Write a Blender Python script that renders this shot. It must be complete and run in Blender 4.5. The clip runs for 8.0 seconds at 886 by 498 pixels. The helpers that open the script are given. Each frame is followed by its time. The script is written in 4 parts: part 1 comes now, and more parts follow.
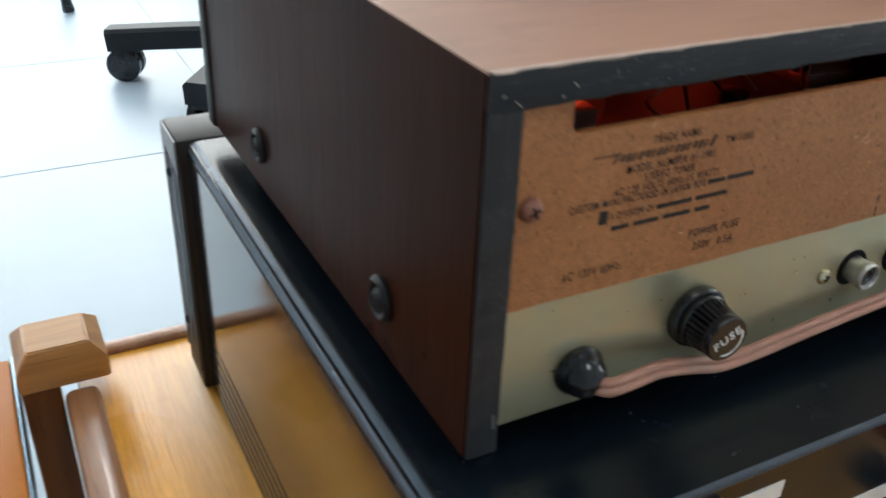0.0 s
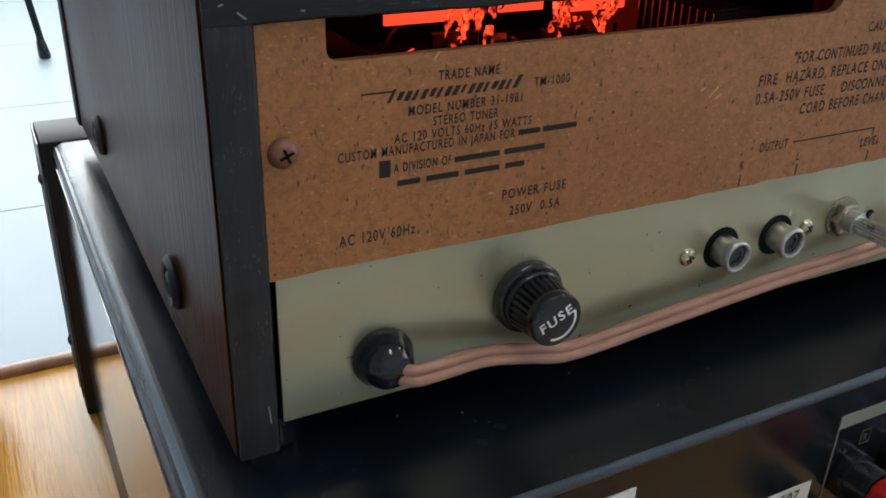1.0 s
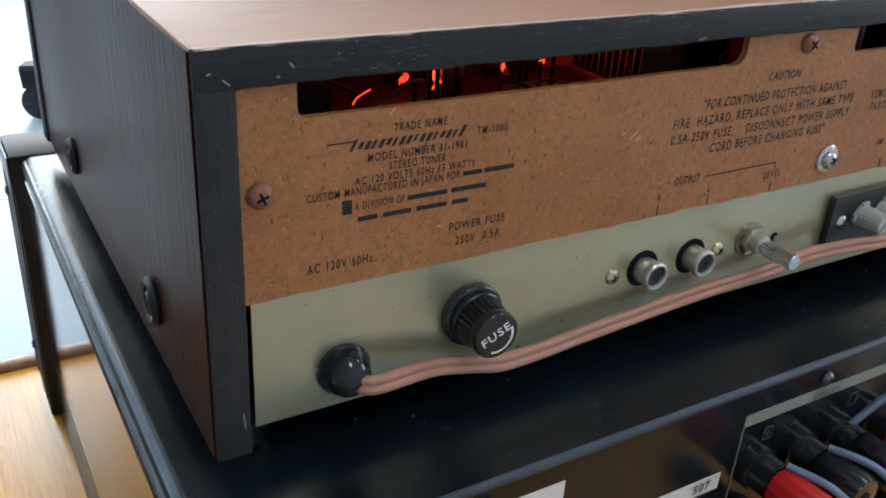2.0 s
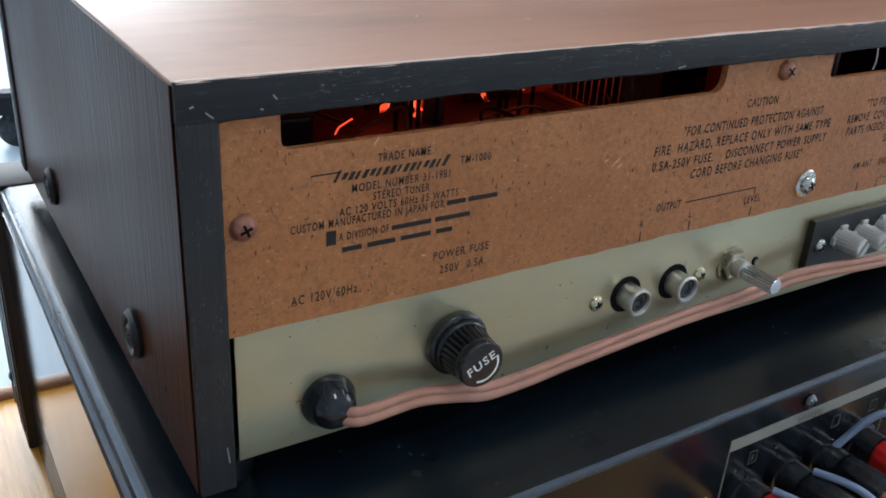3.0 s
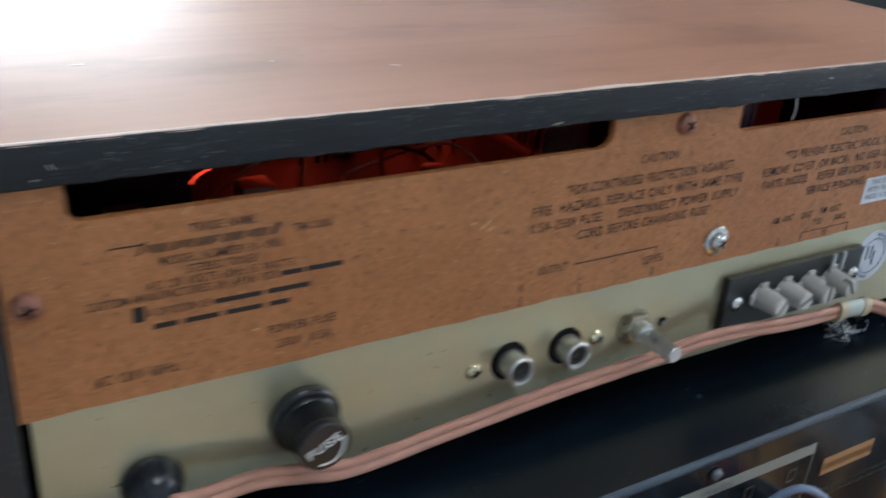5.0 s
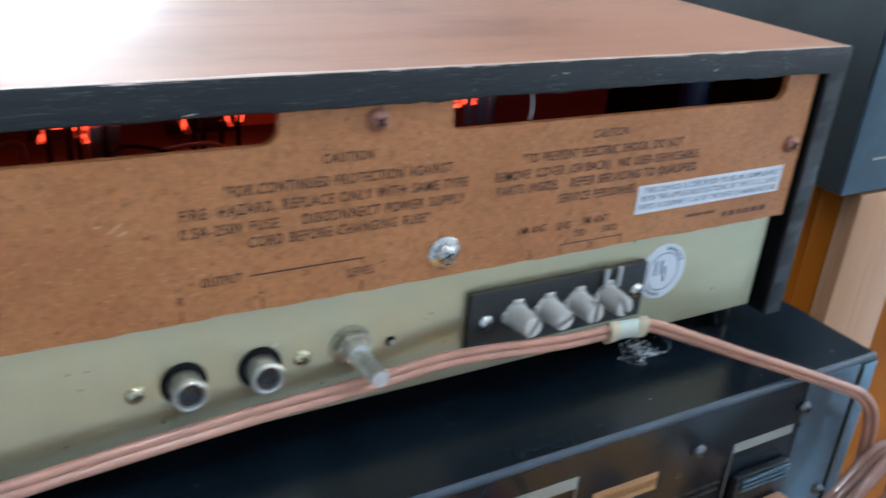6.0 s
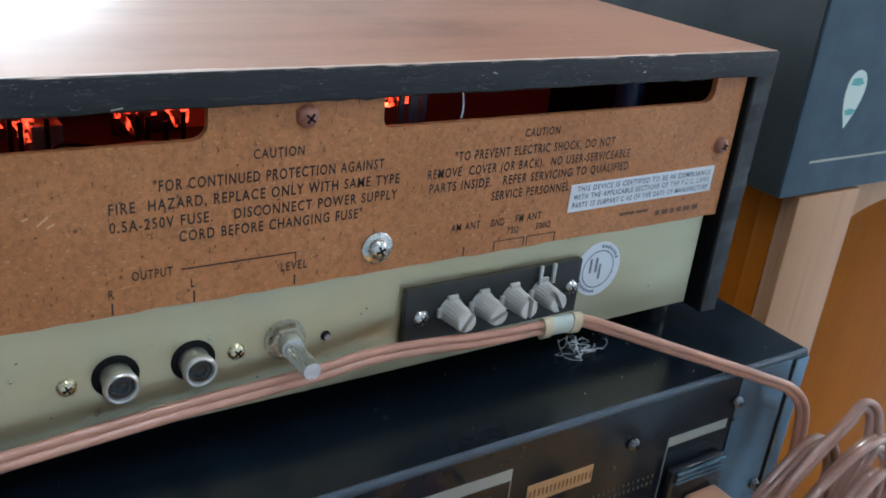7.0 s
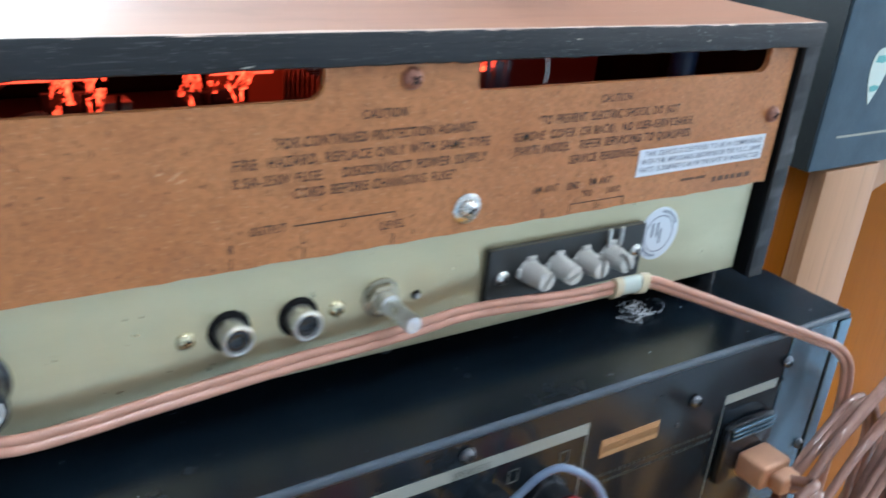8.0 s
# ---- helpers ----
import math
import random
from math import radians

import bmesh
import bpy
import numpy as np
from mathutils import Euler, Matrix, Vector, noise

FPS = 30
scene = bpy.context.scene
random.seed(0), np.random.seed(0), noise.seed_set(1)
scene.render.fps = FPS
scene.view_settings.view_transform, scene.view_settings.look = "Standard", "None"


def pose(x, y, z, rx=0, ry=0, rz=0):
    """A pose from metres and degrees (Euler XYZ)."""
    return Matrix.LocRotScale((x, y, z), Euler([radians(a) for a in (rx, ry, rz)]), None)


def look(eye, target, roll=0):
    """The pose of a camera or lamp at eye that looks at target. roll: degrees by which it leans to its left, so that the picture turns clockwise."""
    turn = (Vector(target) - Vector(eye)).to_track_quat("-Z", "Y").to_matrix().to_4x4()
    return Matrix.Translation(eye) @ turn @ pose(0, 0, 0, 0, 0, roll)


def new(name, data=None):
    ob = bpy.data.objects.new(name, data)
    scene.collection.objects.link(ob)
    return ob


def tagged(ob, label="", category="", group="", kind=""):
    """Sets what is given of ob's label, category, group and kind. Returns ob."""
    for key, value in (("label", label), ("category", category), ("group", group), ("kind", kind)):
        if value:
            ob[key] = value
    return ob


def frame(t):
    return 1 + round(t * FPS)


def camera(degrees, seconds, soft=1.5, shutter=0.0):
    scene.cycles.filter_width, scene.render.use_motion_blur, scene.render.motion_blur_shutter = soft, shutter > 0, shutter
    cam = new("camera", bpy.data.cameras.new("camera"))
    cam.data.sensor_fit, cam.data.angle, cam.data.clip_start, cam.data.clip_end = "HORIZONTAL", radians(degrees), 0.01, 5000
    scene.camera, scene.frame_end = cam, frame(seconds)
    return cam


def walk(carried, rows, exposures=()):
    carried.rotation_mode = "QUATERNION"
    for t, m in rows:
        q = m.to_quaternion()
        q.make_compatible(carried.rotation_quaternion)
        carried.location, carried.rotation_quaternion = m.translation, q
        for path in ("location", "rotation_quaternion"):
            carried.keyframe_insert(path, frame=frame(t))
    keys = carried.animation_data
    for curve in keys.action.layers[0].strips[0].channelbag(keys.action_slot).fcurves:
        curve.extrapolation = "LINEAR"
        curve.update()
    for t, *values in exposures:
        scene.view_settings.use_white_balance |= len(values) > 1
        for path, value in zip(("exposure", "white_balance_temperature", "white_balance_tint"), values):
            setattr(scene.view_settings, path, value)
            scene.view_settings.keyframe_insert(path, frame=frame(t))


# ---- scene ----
cam = camera(52.65, 8.0, soft=1.7, shutter=0.7)
PATH = [  # seconds, eye, turn in degrees
    (0.0, -0.1034, -0.1647, 0.1783, 60.20, -2.07, -27.01),
    (0.2, -0.0912, -0.1651, 0.1686, 60.85, -2.21, -26.84),
    (0.5, -0.0713, -0.1701, 0.1573, 62.56, -2.19, -26.70),
    (1.0, -0.0453, -0.1721, 0.1446, 63.50, -1.72, -27.30),
    (1.2, -0.0468, -0.1773, 0.1522, 63.67, -1.60, -27.26),
    (1.5, -0.0552, -0.1886, 0.1621, 63.32, -2.37, -28.85),
    (1.7, -0.0568, -0.1909, 0.1640, 63.00, -2.91, -29.54),
    (2.8, -0.0604, -0.1928, 0.1712, 64.10, -3.52, -31.39),
    (3.0, -0.0585, -0.1903, 0.1676, 64.72, -3.36, -31.58),
    (3.5, -0.0585, -0.1893, 0.1670, 65.02, -3.55, -31.73),
    (4.0, -0.0583, -0.1892, 0.1691, 65.14, -3.83, -31.85),
    (4.2, -0.0572, -0.1878, 0.1710, 65.18, -3.84, -31.88),
    (5.3, 0.0233, -0.1885, 0.1799, 64.23, -4.58, -29.70),
    (5.5, 0.0438, -0.1914, 0.1731, 64.26, -4.80, -29.51),
    (6.0, 0.0868, -0.2120, 0.1727, 65.22, -4.91, -30.07),
    (6.2, 0.0962, -0.2135, 0.1785, 65.49, -5.20, -30.40),
    (6.5, 0.0993, -0.2149, 0.1754, 65.27, -5.55, -30.55),
    (7.0, 0.0932, -0.2241, 0.1721, 66.02, -5.65, -31.82),
    (7.2, 0.0892, -0.2253, 0.1698, 66.30, -5.67, -32.35),
    (7.5, 0.0824, -0.2222, 0.1691, 66.30, -5.76, -32.94),
    (7.8, 0.0706, -0.2224, 0.1623, 66.62, -5.42, -33.08),
    (8.0, 0.0543, -0.2184, 0.1606, 66.40, -5.55, -33.73),
]
EXPOSURES = [  # seconds, stops, kelvin, tint
    (0.0, -0.12, 7100, 12), (0.5, -0.18, 7100, 12), (1.0, -0.32, 7000, 12), (1.5, -0.02, 6800, 12), (3.0, 0.0, 6480, 13), (4.0, 0.0, 6480, 13), (5.5, 0.28, 6300, 11),
    (6.0, 0.60, 6050, 10), (6.5, 0.36, 6050, 10), (7.0, 0.26, 6200, 10), (7.5, 0.34, 6200, 10), (7.8, 0.48, 6200, 10), (8.0, 0.92, 6150, 10)]
walk(cam, [(t, pose(*row)) for t, *row in PATH], EXPOSURES)

# ---- light ----
world = bpy.data.worlds.new("world")
scene.world = world
world.use_nodes = True
wn = world.node_tree.nodes
sky = wn.new("ShaderNodeTexSky")
sky.sky_type, sky.sun_disc = "NISHITA", False
sky.sun_elevation, sky.sun_rotation = radians(40), radians(20)
world.node_tree.links.new(sky.outputs["Color"], wn["Background"].inputs["Color"])
wn["Background"].inputs["Strength"].default_value = 0.12


def area_lamp(name, m, sx, sy, watts, colour):
    lamp = bpy.data.lights.new(name, "AREA")
    lamp.shape, lamp.size, lamp.size_y, lamp.energy, lamp.color = "RECTANGLE", sx, sy, watts, colour
    ob = new(name, lamp)
    ob.matrix_world = m
    return ob


FLOOR, CEIL = -0.50, 2.15
WEST, EAST, SOUTH, NORTH = -3.4, 3.8, -2.6, 4.6
# daylight in the opening of the north window
area_lamp("window_daylight", look((-0.1, NORTH - 0.02, 1.1), (-0.1, 0, 0.7)), 2.4, 1.6, 105, (0.84, 0.94, 1.0))
# daylight in the west opening; the east one is added to brighten rear faces
area_lamp("window_daylight", look((WEST + 0.02, 3.4, 1.2), (0, 3.4, 1.0)), 1.7, 1.5, 76, (0.84, 0.94, 1.0))
area_lamp("window_daylight", look((EAST - 0.02, -1.3, 1.0), (0, -1.3, 0.4)), 1.8, 1.5, 34, (0.90, 0.96, 1.0))


# ---- materials ----
def material(name, base, rough=0.5, metal=0.0, coat=0.0, spec=0.5):
    m = bpy.data.materials.new(name)
    m.use_nodes = True
    b = m.node_tree.nodes["Principled BSDF"]
    b.inputs["Base Color"].default_value = (*base, 1)
    b.inputs["Roughness"].default_value = rough
    b.inputs["Metallic"].default_value = metal
    b.inputs["Coat Weight"].default_value = coat
    b.inputs["Specular IOR Level"].default_value = spec
    return m


def node(m, kind, **values):
    n = m.node_tree.nodes.new(kind)
    for key, value in values.items():
        n.inputs[key].default_value = value
    return n


def link(m, a, b):
    m.node_tree.links.new(a, b)


def noise_of(m, scale, detail=4.0, rough=0.6, stretch=(1, 1, 1), coords=None):
    """Noise in the object's own metres, stretched."""
    tc = node(m, "ShaderNodeTexCoord")
    mp = node(m, "ShaderNodeMapping")
    mp.inputs["Scale"].default_value = stretch
    link(m, tc.outputs["Object"], mp.inputs["Vector"])
    nz = node(m, "ShaderNodeTexNoise", Scale=scale, Detail=detail, Roughness=rough)
    link(m, mp.outputs["Vector"], nz.inputs["Vector"])
    return nz.outputs["Fac"]


def ramp(m, fac, stops):
    r = node(m, "ShaderNodeValToRGB")
    e = r.color_ramp.elements
    while len(e) < len(stops):
        e.new(0.5)
    for i, (at, c) in enumerate(stops):
        e[i].position = at
        e[i].color = (*c, 1) if len(c) == 3 else c
    link(m, fac, r.inputs["Fac"])
    return r.outputs["Color"]


def mix(m, fac, a, b, mode="MIX"):
    n = m.node_tree.nodes.new("ShaderNodeMix")
    n.data_type, n.blend_type = "RGBA", mode
    for value, socket in ((fac, n.inputs[0]), (a, n.inputs[6]), (b, n.inputs[7])):
        if isinstance(value, (int, float)):
            socket.default_value = value
        elif isinstance(value, tuple):
            socket.default_value = (*value, 1)
        else:
            link(m, value, socket)
    return n.outputs[2]


def grey(v):
    return (v, v, v)


def to(m, colour=None, rough=None, bump=None, strength=0.2, distance=0.001):
    b = m.node_tree.nodes["Principled BSDF"]
    if colour is not None:
        link(m, colour, b.inputs["Base Color"])
    if rough is not None:
        link(m, rough, b.inputs["Roughness"])
    if bump is not None:
        n = node(m, "ShaderNodeBump", Strength=strength, Distance=distance)
        link(m, bump, n.inputs["Height"])
        link(m, n.outputs["Normal"], b.inputs["Normal"])
    return m


def wood(name, dark, light, along, rough=0.35, coat=0.0, fine=260.0, coarse=18.0, bump=0.15, worn=None, spec=0.5, film=0.03, streaks=1.0, smudge=0.0):
    """Grain along one axis: two scales of streaks, dark pores and a slow change of tone."""
    m = material(name, light, rough, 0, coat, spec)
    m.node_tree.nodes["Principled BSDF"].inputs["Coat Roughness"].default_value = film
    st = [1.0, 1.0, 1.0]
    st["xyz".index(along)] = 0.06
    streak = noise_of(m, fine, 3, 0.6, st)
    band = noise_of(m, coarse, 4, 0.6, st)
    pore = noise_of(m, fine * 3.5, 2, 0.5, [c if c == 1 else 0.035 for c in st])
    tone = noise_of(m, 5.0, 3, 0.5)
    c = mix(m, ramp(m, band, [(0.3, grey(0)), (0.72, grey(1))]), dark, light)
    c = mix(m, ramp(m, streak, [(0.35, grey(0.0)), (0.7, grey(0.55 * streaks))]), c, tuple(x * 0.55 for x in dark))
    c = mix(m, ramp(m, pore, [(0.62, grey(0)), (0.72, grey(0.6 * streaks))]), c, tuple(x * 0.35 for x in dark))
    c = mix(m, ramp(m, tone, [(0.35, grey(0)), (0.7, grey(0.35))]), c, tuple(min(1, x * 1.3) for x in light))
    if smudge:
        c = mix(m, ramp(m, noise_of(m, 34, 5, 0.65, (0.4, 1, 1)), [(0.52, grey(0)), (0.70, grey(smudge))]), c, tuple(x * 0.45 for x in dark))
    if worn:
        c = mix(m, ramp(m, noise_of(m, 1500, 4, 0.75, [q if q == 1 else 0.07 for q in st]), [(0.57, grey(0)), (0.76, grey(0.35))]), c, worn)
        scuffed = mix(m, 1.0, ramp(m, noise_of(m, 60, 3, 0.6), [(0.48, grey(0)), (0.62, grey(1))]), ramp(m, noise_of(m, 1900, 2, 0.7, [q if q == 1 else 0.3 for q in st]), [(0.64, grey(0)), (0.70, grey(0.7))]), "MULTIPLY")
        c = mix(m, scuffed, c, tuple(x * 1.5 for x in worn))
    r = ramp(m, tone, [(0.3, grey(rough * 0.8)), (0.75, grey(min(1, rough * 1.3)))])
    return to(m, c, r, streak, bump, 0.0004)


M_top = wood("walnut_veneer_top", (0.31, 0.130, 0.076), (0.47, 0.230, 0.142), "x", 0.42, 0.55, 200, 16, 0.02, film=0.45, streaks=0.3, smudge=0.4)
# same walnut as the top, with the side's shade put into the base
M_side_shaded = wood("walnut_veneer_side_shaded", (0.020, 0.0062, 0.0034), (0.052, 0.0160, 0.0082), "z", 0.30, 0.0, 420, 34, 0.5, spec=0.02)
M_rim = wood("black_stained_edge", (0.010, 0.012, 0.015), (0.020, 0.023, 0.028), "x", 0.5, 0, 420, 26, 0.5, (0.17, 0.18, 0.19), spec=0.28)
M_rimv = wood("black_stained_edge_upright", (0.010, 0.012, 0.015), (0.021, 0.023, 0.027), "z", 0.5, 0, 380, 26, 0.5, (0.12, 0.11, 0.10))
M_table = wood("varnished_teak_table", (0.72, 0.28, 0.024), (0.88, 0.42, 0.06), "y", 0.32, 0.14, 420, 60, 0.9, spec=0.22, film=0.22, streaks=0.6, smudge=0.15)
M_rail = wood("varnished_teak_rail", (0.30, 0.12, 0.05), (0.46, 0.22, 0.11), "y", 0.28, 0.2, 150, 14, 0.08)
M_post = wood("varnished_teak_post", (0.13, 0.040, 0.010), (0.27, 0.095, 0.025), "z", 0.4, 0.0, 120, 12, 0.08, spec=0.25)
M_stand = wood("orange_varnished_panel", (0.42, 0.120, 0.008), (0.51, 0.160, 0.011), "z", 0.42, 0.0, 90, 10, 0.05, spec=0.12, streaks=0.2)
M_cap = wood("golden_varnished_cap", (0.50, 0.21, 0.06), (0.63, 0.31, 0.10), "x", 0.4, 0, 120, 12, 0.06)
# darker copy of the orange panel wood, with shade put into the colour
M_shade = wood("orange_varnish_shaded", (0.30, 0.085, 0.006), (0.40, 0.120, 0.010), "z", 0.5, 0, 90, 10, 0.05, spec=0.05, streaks=0.25)
M_leg = wood("pale_varnished_leg", (0.38, 0.195, 0.100), (0.47, 0.25, 0.132), "z", 0.45, 0, 140, 12, 0.06, streaks=0.5)


def hardboard():
    m = material("hardboard", (0.36, 0.17, 0.07), 0.50)
    base = mix(m, ramp(m, noise_of(m, 22, 4), [(0.3, grey(0)), (0.75, grey(1))]), (0.37, 0.136, 0.043), (0.475, 0.197, 0.072))
    base = mix(m, ramp(m, noise_of(m, 620, 4, 0.8), [(0.36, grey(0.62)), (0.56, grey(0))]), base, (0.20, 0.080, 0.030))
    base = mix(m, ramp(m, noise_of(m, 1300, 2, 0.6, (0.5, 1, 1)), [(0.63, grey(0)), (0.70, grey(0.6))]), base, (0.56, 0.31, 0.15))
    base = mix(m, ramp(m, noise_of(m, 1000, 2, 0.6, (1, 1, 0.4)), [(0.665, grey(0)), (0.71, grey(0.85))]), base, (0.085, 0.030, 0.012))
    base = mix(m, ramp(m, noise_of(m, 420, 1, 0.4), [(0.745, grey(0)), (0.765, grey(0.9))]), base, (0.10, 0.04, 0.018))
    return to(m, base, None, noise_of(m, 900, 3), 0.12, 0.0003)


def zinc_panel():
    m = material("yellow_zinc_plate", (0.40, 0.385, 0.27), 0.34, 0.75)
    blotch = noise_of(m, 30, 5, 0.6, (0.6, 1, 1.5))
    c = mix(m, ramp(m, blotch, [(0.3, grey(0)), (0.7, grey(1))]), (0.49, 0.455, 0.31), (0.575, 0.525, 0.355))
    c = mix(m, ramp(m, noise_of(m, 14, 3, 0.5, (0.5, 1, 1)), [(0.52, grey(0)), (0.75, grey(0.5))]), c, (0.47, 0.37, 0.22))
    c = mix(m, ramp(m, noise_of(m, 420, 1, 0.5), [(0.755, grey(0)), (0.775, grey(0.85))]), c, (0.09, 0.07, 0.05))
    r = ramp(m, noise_of(m, 70, 4), [(0.3, grey(0.26)), (0.75, grey(0.44))])
    return to(m, c, r, noise_of(m, 600, 2), 0.04, 0.0002)


def black_paint(name, base=(0.012, 0.013, 0.015), rough=0.22, grain=1500, strength=0.12, dust=0.4):
    m = material(name, base, rough, 0, 0.0)
    c = mix(m, ramp(m, noise_of(m, 60, 4), [(0.4, grey(0)), (0.8, grey(0.5))]), base, tuple(x * 1.7 for x in base))
    c = mix(m, ramp(m, noise_of(m, 500, 2, 0.5), [(0.70, grey(0)), (0.74, grey(dust))]), c, (0.12, 0.12, 0.12))
    r = ramp(m, noise_of(m, 25, 4), [(0.3, grey(rough * 0.8)), (0.75, grey(rough * 1.5))])
    return to(m, c, r, noise_of(m, grain, 2, 0.5), strength, 0.0003)


M_board = hardboard()
M_zinc = zinc_panel()
M_amp = black_paint("black_enamel", (0.004, 0.008, 0.013), 0.20, 1300, 0.22, 0.12)
M_amp.node_tree.nodes["Principled BSDF"].inputs["Specular IOR Level"].default_value = 0.5
M_amp_side = black_paint("black_gloss_side", rough=0.09, strength=0.02, dust=0.0)
M_amp_side.node_tree.nodes["Principled BSDF"].inputs["IOR"].default_value = 2.1
# lighter fold paint: scuffs, plus the painted highlight along the rear fold
M_lip = black_paint("scuffed_fold_highlight", (0.030, 0.046, 0.068), 0.34, 1100, 0.8, 0.35)
# pale metallic base paints the highlight on the left fold
M_sheen = black_paint("fold_highlight_enamel", (0.055, 0.072, 0.092), 0.30, 1000, 0.5, 0.3)
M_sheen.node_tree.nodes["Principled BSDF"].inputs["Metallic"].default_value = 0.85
M_amp_rear = black_paint("black_rear_plate", (0.008, 0.012, 0.017), 0.17, 800, 0.02, 0.1)
M_amp_rear.node_tree.nodes["Principled BSDF"].inputs["Specular IOR Level"].default_value = 0.28
# blue base colour carries the bluish reflection on the rear end plate
M_amp_bare = material("blue_tinted_steel", (0.17, 0.235, 0.31), 0.25, 0.75)
to(M_amp_bare, mix(M_amp_bare, ramp(M_amp_bare, noise_of(M_amp_bare, 120, 4), [(0.35, grey(0)), (0.7, grey(1))]), (0.125, 0.205, 0.27), (0.15, 0.24, 0.315)))
M_front = material("bronze_anodised_front", (0.024, 0.022, 0.022), 0.5, 0.2, spec=0.3)
M_rubber = black_paint("black_rubber", (0.010, 0.013, 0.018), 0.13, 700, 0.05, 0.25)
M_bakelite = black_paint("black_bakelite", (0.010, 0.012, 0.016), 0.20, 900, 0.05, 0.2)
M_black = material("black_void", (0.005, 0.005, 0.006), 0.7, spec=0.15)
M_ink = material("black_ink", (0.012, 0.009, 0.008), 0.6)
M_grey_ink = material("grey_print", (0.27, 0.28, 0.25), 0.4)
M_label_stamp = material("worn_brown_stamp", (0.26, 0.13, 0.055), 0.6)
M_print_fine = material("fine_faded_print", (0.075, 0.078, 0.060), 0.5)
M_dim_ink = material("faded_print", (0.10, 0.10, 0.09), 0.5)
M_white = material("white_print", (0.78, 0.78, 0.76), 0.5)
M_label = material("white_label_paper", (0.62, 0.66, 0.72), 0.45)
M_label_ink = material("pale_blue_ink", (0.16, 0.19, 0.26), 0.5)
M_teal = material("teal_print", (0.10, 0.36, 0.36), 0.5)
M_stamp = material("brown_stamp_ink", (0.10, 0.045, 0.022), 0.6)


def metal(name, base, rough):
    m = material(name, base, rough, 1.0)
    c = mix(m, ramp(m, noise_of(m, 300, 3), [(0.35, grey(0)), (0.7, grey(0.6))]), base, tuple(x * 0.6 for x in base))
    return to(m, c, ramp(m, noise_of(m, 500, 2), [(0.3, grey(rough * 0.7)), (0.7, grey(rough * 1.4))]))


M_nickel = metal("dull_nickel", (0.64, 0.64, 0.62), 0.40)
M_hex = metal("tarnished_plated_nut", (0.44, 0.40, 0.31), 0.30)
M_chrome = metal("bright_plated_steel", (0.66, 0.66, 0.64), 0.24)
M_dull = metal("dull_steel_screw", (0.17, 0.18, 0.20), 0.3)
M_alu = metal("knurled_aluminium", (0.66, 0.70, 0.76), 0.34)
M_brassy = metal("brass_plated_screw", (0.66, 0.60, 0.42), 0.25)
M_copper = material("brown_painted_screw", (0.30, 0.125, 0.085), 0.42, 0.2)
to(M_copper, mix(M_copper, ramp(M_copper, noise_of(M_copper, 600, 3), [(0.4, grey(0)), (0.7, grey(0.7))]), (0.30, 0.125, 0.085), (0.14, 0.06, 0.045)))
M_knob = material("pale_grey_plastic", (0.55, 0.54, 0.52), 0.42)
to(M_knob, mix(M_knob, noise_of(M_knob, 250, 3), (0.52, 0.515, 0.50), (0.40, 0.39, 0.37)))


def cord_material(name, base, rough):
    m = material(name, base, rough, 0, 0.0)
    c = mix(m, ramp(m, noise_of(m, 90, 4), [(0.35, grey(0)), (0.7, grey(0.8))]), base, tuple(x * 0.72 for x in base))
    return to(m, c, None, noise_of(m, 400, 3), 0.1, 0.0004)


M_cord = cord_material("brown_vinyl_cord", (0.49, 0.245, 0.18), 0.30)
M_cord_glossy = cord_material("glossy_brown_vinyl_cord", (0.31, 0.165, 0.130), 0.16)
M_plug = cord_material("tan_vinyl_plug", (0.52, 0.27, 0.165), 0.45)
M_wire = material("blue_grey_wire", (0.17, 0.23, 0.34), 0.32)
M_red = material("red_plastic_cap", (0.62, 0.020, 0.022), 0.32)
M_tie = material("clear_yellowed_tie", (0.52, 0.44, 0.30), 0.3)
M_tape = material("pale_tie_centre", (0.50, 0.56, 0.52), 0.25)
M_pcb = material("dark_phenolic_board", (0.016, 0.018, 0.019), 0.4)
M_dust = material("grey_dust", (0.62, 0.64, 0.66), 0.9)
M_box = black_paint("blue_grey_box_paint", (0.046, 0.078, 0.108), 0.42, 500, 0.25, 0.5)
# near-black version of the box paint, holding the shade of its left side
M_box_shaded = black_paint("shaded_box_side", (0.010, 0.017, 0.020), 0.5, 400, 0.3, 0.2)
M_chair = material("black_nylon", (0.011, 0.014, 0.018), 0.5, spec=0.25)
M_wall = material("pale_grey_wall_paint", (0.52, 0.53, 0.54), 0.8)
to(M_wall, mix(M_wall, noise_of(M_wall, 3, 4), (0.49, 0.50, 0.51), (0.54, 0.55, 0.56)), None, noise_of(M_wall, 80, 3), 0.05, 0.002)
M_ceiling = material("off_white_ceiling_paint", (0.62, 0.62, 0.61), 0.9)
M_tile = material("white_glazed_tile", (0.74, 0.80, 0.85), 0.40)
to(M_tile, mix(M_tile, ramp(M_tile, noise_of(M_tile, 3, 4), [(0.3, grey(0)), (0.7, grey(1))]), (0.37, 0.475, 0.565), (0.41, 0.515, 0.60)), None, noise_of(M_tile, 6, 2), 0.03, 0.004)
M_grout = material("pale_grout", (0.42, 0.50, 0.56), 0.8)
M_frame = material("white_window_frame", (0.75, 0.76, 0.77), 0.4)
M_glass = material("window_glass", (1, 1, 1), 0.0)
M_glass.node_tree.nodes["Principled BSDF"].inputs["Transmission Weight"].default_value = 1.0


def glow(name, colour, strength, falloff=None):
    m = material(name, (0.05, 0.02, 0.02), 0.4)
